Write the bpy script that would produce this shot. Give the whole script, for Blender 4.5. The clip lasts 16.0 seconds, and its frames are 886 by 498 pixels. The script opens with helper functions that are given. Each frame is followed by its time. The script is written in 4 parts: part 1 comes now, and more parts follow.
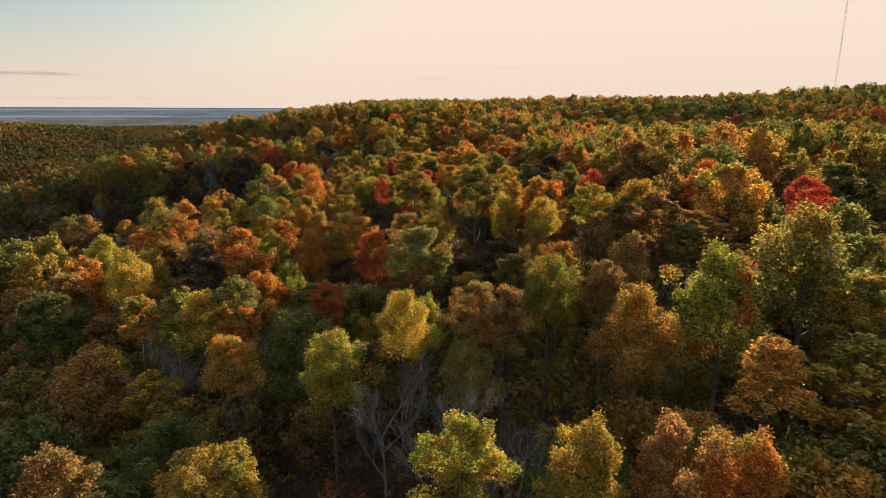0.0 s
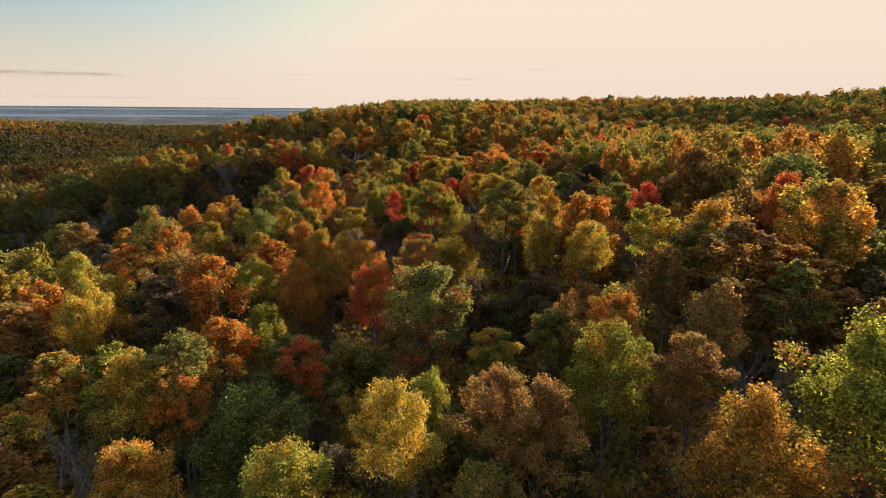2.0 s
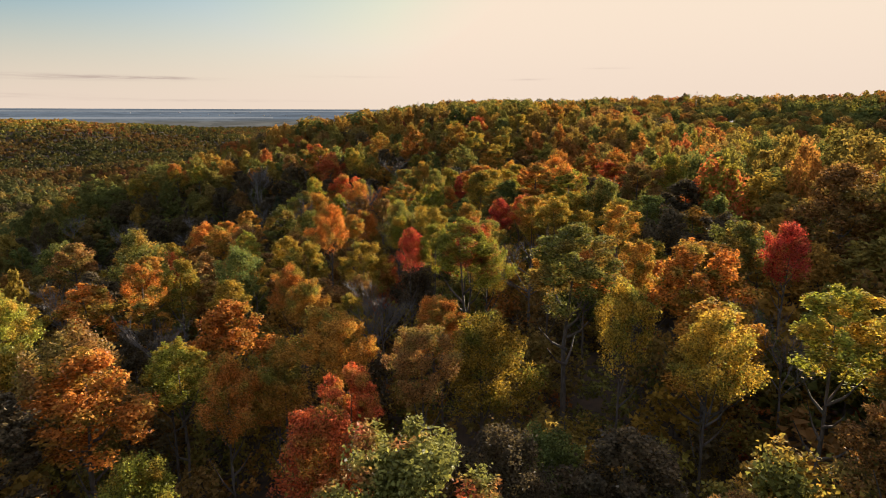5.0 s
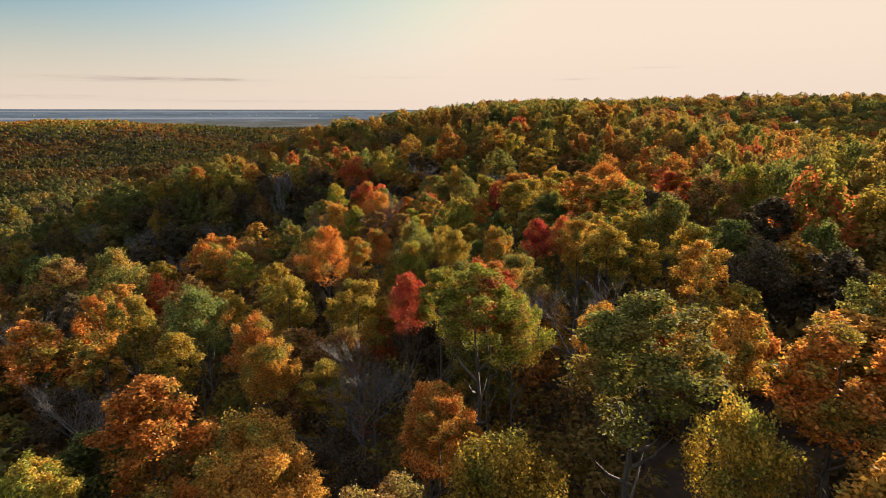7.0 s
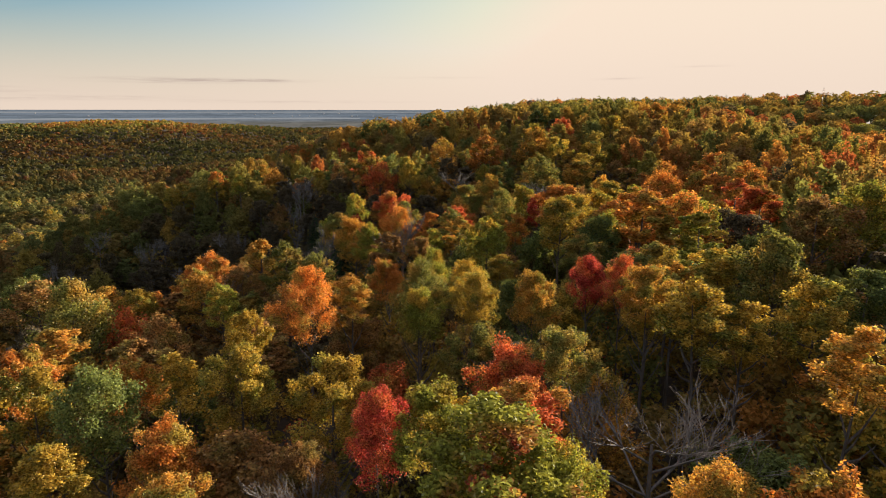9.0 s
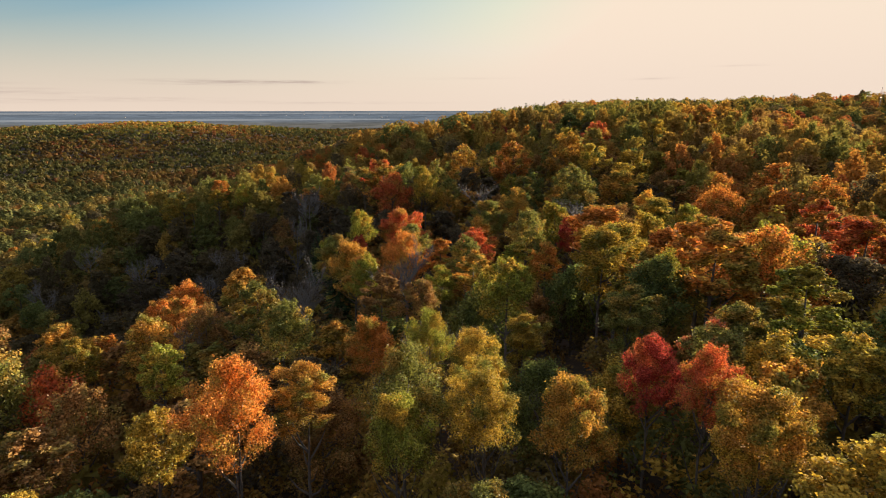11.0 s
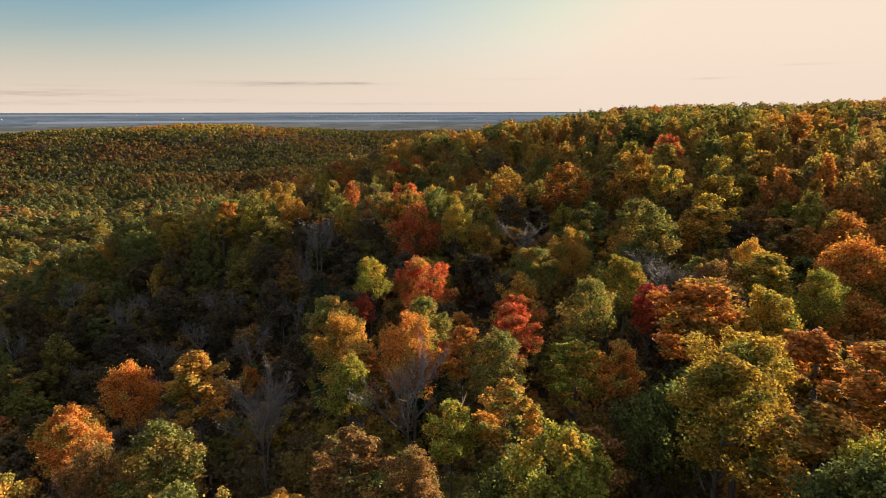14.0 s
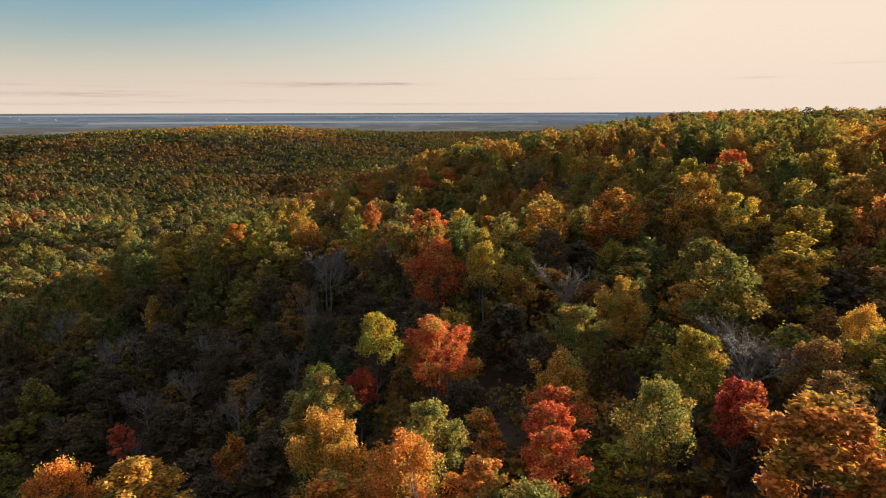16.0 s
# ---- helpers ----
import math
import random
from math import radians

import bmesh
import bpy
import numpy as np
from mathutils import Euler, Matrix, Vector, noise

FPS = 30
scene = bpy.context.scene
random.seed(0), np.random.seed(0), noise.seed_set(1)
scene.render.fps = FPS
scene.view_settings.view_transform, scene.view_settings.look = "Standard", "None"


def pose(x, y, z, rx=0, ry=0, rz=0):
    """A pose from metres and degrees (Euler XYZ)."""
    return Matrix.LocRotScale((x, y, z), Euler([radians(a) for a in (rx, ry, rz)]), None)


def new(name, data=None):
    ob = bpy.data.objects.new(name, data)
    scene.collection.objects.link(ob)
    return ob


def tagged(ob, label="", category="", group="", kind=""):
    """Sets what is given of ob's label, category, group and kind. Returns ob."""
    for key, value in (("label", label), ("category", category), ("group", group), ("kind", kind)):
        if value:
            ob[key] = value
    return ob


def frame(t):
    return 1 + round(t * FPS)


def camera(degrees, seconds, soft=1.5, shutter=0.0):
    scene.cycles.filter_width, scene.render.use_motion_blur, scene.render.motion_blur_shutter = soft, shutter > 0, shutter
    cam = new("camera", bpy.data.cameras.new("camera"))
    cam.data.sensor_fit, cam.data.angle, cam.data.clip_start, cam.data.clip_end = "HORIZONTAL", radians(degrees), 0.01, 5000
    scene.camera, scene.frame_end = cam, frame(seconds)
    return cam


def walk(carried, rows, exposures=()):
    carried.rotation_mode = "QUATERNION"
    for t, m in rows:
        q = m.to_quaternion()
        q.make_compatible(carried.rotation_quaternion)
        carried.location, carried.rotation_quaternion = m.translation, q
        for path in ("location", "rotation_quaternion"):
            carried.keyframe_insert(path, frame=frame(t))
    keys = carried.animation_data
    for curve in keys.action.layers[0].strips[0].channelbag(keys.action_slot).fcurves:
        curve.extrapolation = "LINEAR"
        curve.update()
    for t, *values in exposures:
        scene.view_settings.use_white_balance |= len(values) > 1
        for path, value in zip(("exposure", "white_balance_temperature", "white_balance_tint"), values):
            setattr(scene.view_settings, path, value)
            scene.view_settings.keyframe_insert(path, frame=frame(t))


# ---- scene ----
cam = camera(72.5, 16.0, soft=1.0)
# seconds, x, y, z, heading to the left, pitch, roll
PATH = [
    (0.0, 0.19, 0.43, 60.21, 0.18, -13.03, 0.25),
    (0.5, 0.42, 3.90, 60.14, 0.81, -12.99, 0.45),
    (1.0, 0.63, 7.52, 60.11, 1.51, -12.98, 0.50),
    (1.5, 0.83, 11.10, 60.11, 2.28, -12.98, 0.48),
    (2.0, 1.08, 14.85, 60.14, 3.10, -12.97, 0.50),
    (2.5, 1.38, 18.76, 60.16, 3.97, -12.95, 0.47),
    (3.0, 1.61, 22.61, 60.25, 4.90, -12.92, 0.40),
    (3.5, 1.77, 26.43, 60.36, 5.88, -12.93, 0.34),
    (4.0, 1.86, 30.43, 60.39, 6.87, -12.93, 0.27),
    (6.5, 1.86, 50.04, 60.28, 12.04, -12.95, 0.13),
    (7.0, 1.50, 53.94, 60.34, 13.04, -12.93, 0.10),
    (7.5, 1.07, 57.85, 60.37, 14.02, -12.92, 0.10),
    (8.0, 0.57, 61.89, 60.43, 15.02, -12.93, 0.08),
    (8.5, 0.04, 65.89, 60.44, 16.01, -12.93, 0.07),
    (9.0, -0.57, 70.04, 60.52, 16.90, -12.92, 0.04),
    (11.5, -4.52, 90.62, 61.50, 20.41, -12.81, -0.09),
    (12.0, -5.58, 94.78, 61.94, 21.17, -12.77, -0.11),
    (12.5, -6.56, 98.86, 62.39, 21.92, -12.77, -0.11),
    (13.0, -7.73, 102.98, 62.84, 22.70, -12.75, -0.11),
    (13.5, -8.95, 107.04, 63.24, 23.49, -12.77, -0.10),
    (14.0, -10.21, 111.22, 63.73, 24.31, -12.77, -0.11),
    (14.5, -11.47, 115.34, 64.25, 25.18, -12.77, -0.13),
    (15.0, -12.82, 119.39, 64.90, 26.10, -12.77, -0.15),
    (15.5, -14.14, 123.31, 65.52, 27.03, -12.77, -0.15),
    (16.0, -15.58, 127.23, 66.31, 27.96, -12.74, -0.13),
]
STOPS = 1.79
EXPOSURES = [(0.0, STOPS), (16.0, STOPS)]
walk(cam, [(t, pose(x, y, z, 0, 0, yaw) @ pose(0, 0, 0, 90 + pitch) @ pose(0, 0, 0, 0, 0, roll))
           for t, x, y, z, yaw, pitch, roll in PATH], EXPOSURES)

# ---- light ----
SUN_RIGHT, SUN_UP = 29.5, 11.6      # degrees right of the first heading, degrees above the horizon
sun_way = Vector((math.sin(radians(SUN_RIGHT)) * math.cos(radians(SUN_UP)),
                  math.cos(radians(SUN_RIGHT)) * math.cos(radians(SUN_UP)), math.sin(radians(SUN_UP))))
sun = new("sun", bpy.data.lights.new("sun", "SUN"))
sun.data.energy, sun.data.angle, sun.data.color = 5.0, radians(0.6), (1.0, 0.87, 0.70)
sun.matrix_world = Matrix.Translation((60, 100, 300)) @ sun_way.to_track_quat("Z", "Y").to_matrix().to_4x4()

world = bpy.data.worlds.new("evening_sky")
scene.world = world
world.use_nodes = True
wn, wl = world.node_tree.nodes, world.node_tree.links
wn.clear()


def wmath(op, a, b=None, c=None):
    n = wn.new("ShaderNodeMath")
    n.operation = op
    for i, v in enumerate((a, b, c)):
        if v is None:
            continue
        if isinstance(v, (int, float)):
            n.inputs[i].default_value = v
        else:
            wl.new(v, n.inputs[i])
    return n.outputs[0]


def wmix(kind, fac, a, b):
    n = wn.new("ShaderNodeMix")
    n.data_type, n.blend_type = "RGBA", kind
    for socket, v in ((n.inputs[0], fac), (n.inputs[6], a), (n.inputs[7], b)):
        if isinstance(v, (int, float)):
            socket.default_value = v
        elif isinstance(v, tuple):
            socket.default_value = (*v, 1)
        else:
            wl.new(v, socket)
    return n.outputs[2]


sky = wn.new("ShaderNodeTexSky")
sky.sky_type, sky.sun_disc = "NISHITA", False
sky.sun_elevation, sky.sun_rotation = radians(SUN_UP), radians(SUN_RIGHT)
sky.altitude, sky.air_density, sky.dust_density, sky.ozone_density = 300, 1.0, 2.5, 1.0
SKY_GAIN = 0.085
gained = wmix("MULTIPLY", 1.0, sky.outputs[0], (SKY_GAIN * 0.61, SKY_GAIN * 0.85, SKY_GAIN * 0.98))
wway = wn.new("ShaderNodeTexCoord")
wxyz = wn.new("ShaderNodeSeparateXYZ")
wl.new(wway.outputs["Generated"], wxyz.inputs[0])
up = wmath("MAXIMUM", wxyz.outputs[2], 0.0)
# evening haze along the horizon, pale pink-cream, fading upwards
haze = wmath("MULTIPLY", wmath("POWER", 2.718, wmath("MULTIPLY", wmath("POWER", wmath("DIVIDE", up, 0.095), 2.0), -1.0)), 0.93)
CREAM = (0.480, 0.395, 0.315)
# the wide bright glow round the sun, pale cream
wparts = wn.new("ShaderNodeSeparateColor")
wl.new(gained, wparts.inputs[0])
glow = wmath("POWER", wmath("MINIMUM", wmath("MAXIMUM", wmath("DIVIDE", wmath("SUBTRACT", wparts.outputs[0], 0.12), 0.28), 0.0), 1.0), 0.75)
gained = wmix("MIX", glow, gained, CREAM)
hazed = wmix("MIX", haze, gained, (0.442, 0.360, 0.297))
veiled = wmix("DARKEN", 1.0, hazed, CREAM)
# brighter sky added overhead, out of view, to fill the shadows
overhead_fill = wmath("MULTIPLY", wmath("MINIMUM", wmath("MAXIMUM", wmath("DIVIDE", wmath("SUBTRACT", up, 0.2), 0.4), 0.0), 1.0), 0.65)
veiled = wmix("MIX", overhead_fill, veiled, (0.40, 0.40, 0.465))
# long thin clouds low over the plain: degrees to the left, degrees up, half length, half height, strength
CLOUDS = [(38.5, 2.5, 6.0, 0.16, 0.85), (33.5, 2.55, 3.2, 0.10, 0.75), (58.0, 1.45, 6.5, 0.19, 0.65), (56.0, 2.1, 2.4, 0.09, 0.26),
          (62.0, 2.15, 2.0, 0.08, 0.34), (1.1, 2.72, 1.7, 0.09, 0.34), (-5.8, 3.63, 1.7, 0.08, 0.26), (17.5, 2.9, 4.2, 0.10, 0.14),
          (31.0, 0.75, 9.0, 0.10, 0.30), (50.0, 0.9, 9.0, 0.10, 0.34), (46.0, 1.1, 5.0, 0.10, 0.30),
          (55.0, 1.75, 3.0, 0.08, 0.34), (60.0, 0.7, 7.0, 0.12, 0.36), (41.0, 2.25, 4.0, 0.07, 0.30)]
azim = wmath("ARCTAN2", wmath("MULTIPLY", wxyz.outputs[0], -1.0), wxyz.outputs[1])
wisps = wn.new("ShaderNodeTexNoise")
wisps.inputs["Scale"].default_value, wisps.inputs["Detail"].default_value = 1.0, 5
wpack = wn.new("ShaderNodeCombineXYZ")
wl.new(wmath("MULTIPLY", azim, 26.0), wpack.inputs[0])
wl.new(wmath("MULTIPLY", wxyz.outputs[2], 420.0), wpack.inputs[1])
wl.new(wpack.outputs[0], wisps.inputs["Vector"])
ragged = wmath("SUBTRACT", wmath("MULTIPLY", wisps.outputs[0], 2.6), 0.75)
cover = None
for left, high, long, thick, strength in CLOUDS:
    da = wmath("DIVIDE", wmath("SUBTRACT", azim, radians(left)), radians(long))
    de = wmath("DIVIDE", wmath("SUBTRACT", wxyz.outputs[2], math.sin(radians(high))), radians(thick))
    bell = wmath("POWER", 2.718, wmath("MULTIPLY", wmath("ADD", wmath("POWER", wmath("ABSOLUTE", da), 2.0), wmath("POWER", wmath("ABSOLUTE", de), 2.0)), -1.0))
    one = wmath("MULTIPLY", wmath("MULTIPLY", bell, strength), ragged)
    cover = one if cover is None else wmath("ADD", cover, one)
cover = wmath("MINIMUM", wmath("MAXIMUM", cover, 0.0), 0.7)
veiled = wmix("MIX", cover, veiled, (0.235, 0.18, 0.16))
back = wn.new("ShaderNodeBackground")
wl.new(veiled, back.inputs[0])
back.inputs[1].default_value = 2 ** (1 - STOPS)
wout = wn.new("ShaderNodeOutputWorld")
wl.new(back.outputs[0], wout.inputs[0])

# ---- materials ----


def material(name):
    m = bpy.data.materials.new(name)
    m.use_nodes = True
    m.node_tree.nodes.clear()
    return m, m.node_tree.nodes, m.node_tree.links


def mix_node(nodes, links, kind, fac, a, b):
    n = nodes.new("ShaderNodeMix")
    n.data_type, n.blend_type = "RGBA", kind
    for socket, v in ((n.inputs[0], fac), (n.inputs[6], a), (n.inputs[7], b)):
        if isinstance(v, (int, float)):
            socket.default_value = v
        elif isinstance(v, tuple):
            socket.default_value = (*v, 1)
        else:
            links.new(v, socket)
    return n.outputs[2]


def ramp(nodes, links, fac, low, high):
    n = nodes.new("ShaderNodeMapRange")
    links.new(fac, n.inputs[0])
    for i, v in enumerate((low[0], high[0], low[1], high[1])):
        n.inputs[1 + i].default_value = v
    return n.outputs[0]


def leaf_shader(m, nodes, links, colour, thin=0.43, sheen=0.06):
    """Thin leaves: matt in front, light shining through from behind, a waxy gloss at grazing angles."""
    front, through_leaf, gloss = nodes.new("ShaderNodeBsdfDiffuse"), nodes.new("ShaderNodeBsdfTranslucent"), nodes.new("ShaderNodeBsdfGlossy")
    links.new(colour, front.inputs[0])
    warm = mix_node(nodes, links, "MULTIPLY", 1.0, colour, (1.0, 0.95, 0.66))
    links.new(warm, through_leaf.inputs[0])
    gloss.inputs["Roughness"].default_value = 0.7
    both, final = nodes.new("ShaderNodeMixShader"), nodes.new("ShaderNodeMixShader")
    both.inputs[0].default_value = thin
    links.new(front.outputs[0], both.inputs[1])
    links.new(through_leaf.outputs[0], both.inputs[2])
    rim = nodes.new("ShaderNodeFresnel")
    rim.inputs[0].default_value = 1.4
    amount = nodes.new("ShaderNodeMath")
    amount.operation = "MULTIPLY"
    amount.inputs[1].default_value = sheen
    links.new(rim.outputs[0], amount.inputs[0])
    links.new(amount.outputs[0], final.inputs[0])
    links.new(both.outputs[0], final.inputs[1])
    links.new(gloss.outputs[0], final.inputs[2])
    out = nodes.new("ShaderNodeOutputMaterial")
    links.new(final.outputs[0], out.inputs[0])


def leaf_material(name, main, second, share=0.5):
    m, nodes, links = material(name)
    geo, coords, info = nodes.new("ShaderNodeNewGeometry"), nodes.new("ShaderNodeTexCoord"), nodes.new("ShaderNodeObjectInfo")
    patches = nodes.new("ShaderNodeTexNoise")
    patches.inputs["Scale"].default_value = 0.38
    patches.noise_dimensions = "4D"
    links.new(coords.outputs["Object"], patches.inputs["Vector"])
    shift = nodes.new("ShaderNodeMath")
    shift.operation = "MULTIPLY"
    shift.inputs[1].default_value = 40
    links.new(info.outputs["Random"], shift.inputs[0])
    links.new(shift.outputs[0], patches.inputs["W"])
    fac = ramp(nodes, links, patches.outputs[0], (0.62 - 0.3 * share, 0), (0.78 - 0.3 * share, 1))
    col = mix_node(nodes, links, "MIX", fac, main, second)
    shade = ramp(nodes, links, geo.outputs["Random Per Island"], (0, 0.36), (1, 1.56))
    col = mix_node(nodes, links, "MULTIPLY", 1.0, col, shade)
    tone = ramp(nodes, links, info.outputs["Random"], (0, 0.8), (1, 1.2))
    col = mix_node(nodes, links, "MULTIPLY", 1.0, col, tone)
    leaf_shader(m, nodes, links, col)
    return m


TINTS = {
    "green": ((0.14, 0.165, 0.047), (0.21, 0.20, 0.048)),
    "olive": ((0.205, 0.20, 0.05), (0.40, 0.245, 0.054)),
    "lime": ((0.275, 0.275, 0.045), (0.46, 0.285, 0.045)),
    "gold": ((0.46, 0.295, 0.046), (0.24, 0.23, 0.046)),
    "amber": ((0.52, 0.265, 0.05), (0.28, 0.24, 0.05)),
    "orange": ((0.55, 0.21, 0.045), (0.34, 0.25, 0.05)),
    "rust": ((0.35, 0.18, 0.06), (0.27, 0.20, 0.056)),
    "red": ((0.53, 0.125, 0.046), (0.42, 0.24, 0.05)),
    "crimson": ((0.42, 0.065, 0.045), (0.46, 0.13, 0.045)),
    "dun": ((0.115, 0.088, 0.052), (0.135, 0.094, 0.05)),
}
LEAVES = {k: leaf_material(k + "_leaves", a, b) for k, (a, b) in TINTS.items()}
LEAVES["lime_red"] = leaf_material("lime_leaves_turning_red", (0.29, 0.28, 0.045), (0.45, 0.10, 0.05), 0.3)
LEAVES["olive_red"] = leaf_material("olive_leaves_turning_red", (0.23, 0.22, 0.06), (0.46, 0.10, 0.055), 0.35)


def forest_material(name, low, high, thin):
    m, nodes, links = material(name)
    attr, geo = nodes.new("ShaderNodeAttribute"), nodes.new("ShaderNodeNewGeometry")
    attr.attribute_name = "leaf_colour"
    shade = ramp(nodes, links, geo.outputs["Random Per Island"], (0, low), (1, high))
    col = mix_node(nodes, links, "MULTIPLY", 1.0, attr.outputs[0], shade)
    leaf_shader(m, nodes, links, col, thin, 0.02)
    return m


FOREST = forest_material("mixed_autumn_leaves", 0.6, 1.36, 0.44)
FAR_FOREST = forest_material("distant_autumn_leaves", 0.7, 1.3, 0.34)


def rough_material(name, dark, light, scale, bump=0.4, rough=0.9, stretch=(1, 1, 1)):
    m, nodes, links = material(name)
    coords, mapping = nodes.new("ShaderNodeTexCoord"), nodes.new("ShaderNodeMapping")
    links.new(coords.outputs["Object"], mapping.inputs[0])
    mapping.inputs["Scale"].default_value = stretch
    fine, broad = nodes.new("ShaderNodeTexNoise"), nodes.new("ShaderNodeTexNoise")
    for n, s in ((fine, scale), (broad, scale * 0.07)):
        n.inputs["Scale"].default_value, n.inputs["Detail"].default_value = s, 6
        links.new(mapping.outputs[0], n.inputs["Vector"])
    add = nodes.new("ShaderNodeMath")
    add.operation = "ADD"
    links.new(fine.outputs[0], add.inputs[0])
    links.new(broad.outputs[0], add.inputs[1])
    col = mix_node(nodes, links, "MIX", ramp(nodes, links, add.outputs[0], (0.75, 0), (1.25, 1)), dark, light)
    bsdf, out, b = nodes.new("ShaderNodeBsdfPrincipled"), nodes.new("ShaderNodeOutputMaterial"), nodes.new("ShaderNodeBump")
    b.inputs["Strength"].default_value = bump
    links.new(fine.outputs[0], b.inputs["Height"])
    links.new(b.outputs[0], bsdf.inputs["Normal"])
    links.new(col, bsdf.inputs["Base Color"])
    bsdf.inputs["Roughness"].default_value = rough
    links.new(bsdf.outputs[0], out.inputs[0])
    return m


BARK = rough_material("grey_brown_bark", (0.06, 0.045, 0.035), (0.17, 0.14, 0.11), 9, 0.6, 0.95, (1, 1, 0.25))
PALE_BARK = rough_material("pale_grey_bark", (0.11, 0.092, 0.08), (0.22, 0.19, 0.165), 9, 0.5, 0.9, (1, 1, 0.3))
LITTER = rough_material("leaf_litter", (0.03, 0.022, 0.014), (0.085, 0.052, 0.026), 1.6, 0.5)
STEEL = rough_material("weathered_mast_steel", (0.22, 0.16, 0.15), (0.34, 0.27, 0.25), 0.6, 0.05, 0.6)

# ---- the lie of the land ----
# low hills: x, y, reach, rise; together they make the height of the treetops
HILLS_NEAR = [
    (-45, 185, 32, 4.0),
    (-66, 145, 30, 8.5),
    (0, 90, 40, 2.4),
    (-5, 175, 40, 0.4),
    (-28, 235, 36, 6.2),
    (-62, 213, 26, 13.3),
    (-92, 170, 30, -3.0),
    (20, 50, 35, 4.6),
    (-45, 65, 40, 5.7),
    (0, 0, 50, 15.3),
    (-85, 360, 60, 17.2),
    (0, 300, 60, 28.3),
    (80, 180, 70, 20.2),
    (-115, 215, 30, 15.0),
    (-150, 230, 50, 15.0),
    (-50, 440, 70, 15.8),
    (-125, 310, 40, 19.3),
    (-160, 480, 80, 17.9),
    (-220, 150, 90, -3.4),
    (-130, 90, 60, 18.0),
    (40, 120, 50, 11.6),
    (-15, 130, 35, 5.1),
]
HILLS_FAR = [
    (60, 500, 110, 33.5),
    (220, 450, 150, 3.3),
    (-300, 400, 130, 4.4),
    (450, 700, 250, 35.1),
    (-480, 550, 200, -3.2),
    (-1050, 900, 200, 34.6),
    (-800, 1150, 200, 32.2),
    (380, 80, 220, 23.6),
    (0, 900, 250, 29.7),
    (-600, 200, 280, -4.4),
    (900, 900, 500, 51.2),
    (-1250, 300, 350, -10.0),
    (600, -300, 400, 62.3),
    (-350, -250, 250, 7.3),
    (100, 1600, 450, 12.0),
    (1500, 1500, 700, 22.4),
    (1300, 300, 500, 25.8),
    (-900, 1800, 500, -4.1),
    (-850, 650, 200, -3.6),
    (-500, 1000, 250, -14.8),
    (-1250, 640, 130, 6.8),
    (330, 520, 110, 8.5),
    (250, 330, 90, 3.8),
    (130, 400, 70, -6.5),
    (480, 560, 120, 7.7),
]
TREE = 14.0     # usual height of the wood


def canopy(x, y):
    x, y = np.asarray(x, float), np.asarray(y, float)
    z = np.zeros(np.broadcast(x, y).shape)
    for hx, hy, reach, rise in HILLS_NEAR + HILLS_FAR:
        z = z + rise * np.exp(-((x - hx) ** 2 + (y - hy) ** 2) / (2 * reach * reach))
    # small knolls and hollows down in the valley
    away = np.clip((-x - 0.25 * y - 150) / 150, 0, 1) * np.clip((1900 - np.hypot(x, y)) / 300, 0, 1)
    knolls = np.sin(x / 47 + 1.7 * np.sin(y / 83)) * np.sin(y / 39 + 1.4 * np.sin(x / 71)) + 0.6 * np.sin((x + 1.6 * y) / 105 + 0.8)
    return z + (6.5 - 3.5 * np.clip((np.hypot(x, y) - 600) / 400, 0, 1)) * away * knolls - 9.0 * np.exp(-(((x + 88) / 22) ** 2 + ((y - 172) / 22) ** 2) / 2)


def land(x, y):
    """Height of the soil; the far plain climbs slowly to the horizon."""
    x, y = np.asarray(x, float), np.asarray(y, float)
    far = np.hypot(x, y)
    return canopy(x, y) - TREE + np.clip((far - 1500) / 3300, 0, 1) * 76.0


def mesh_of(name, verts, tris, mat, colours=None):
    me = bpy.data.meshes.new(name)
    verts, tris = np.asarray(verts, np.float32), np.asarray(tris, np.int32)
    size = tris.shape[1]
    me.vertices.add(len(verts))
    me.vertices.foreach_set("co", verts.ravel())
    me.loops.add(tris.size)
    me.loops.foreach_set("vertex_index", tris.ravel())
    me.polygons.add(len(tris))
    me.polygons.foreach_set("loop_start", np.arange(0, tris.size, size, dtype=np.int32))
    if colours is not None:
        layer = me.attributes.new("leaf_colour", "FLOAT_COLOR", "POINT")
        layer.data.foreach_set("color", np.asarray(colours, np.float32).ravel())
    me.update()
    me.validate()
    me.materials.append(mat)
    return me


def tube(points, radii, sides=6):
    """A tapered branch along points."""
    points = [Vector(p) for p in points]
    v, f = [], []
    for i, (p, rad) in enumerate(zip(points, radii)):
        way = (points[min(i + 1, len(points) - 1)] - points[max(i - 1, 0)]).normalized()
        side = way.orthogonal().normalized()
        up = way.cross(side)
        for k in range(sides):
            a = 2 * math.pi * k / sides
            v.append(p + (side * math.cos(a) + up * math.sin(a)) * rad)
    for i in range(len(points) - 1):
        for k in range(sides):
            a, b = i * sides + k, i * sides + (k + 1) % sides
            f += [(a, b, b + sides), (a, b + sides, a + sides)]
    return v, f


def joined(pieces):
    v, f = [], []
    for pv, pf in pieces:
        f += [tuple(i + len(v) for i in t) for t in pf]
        v += [tuple(p) for p in pv]
    return v, f


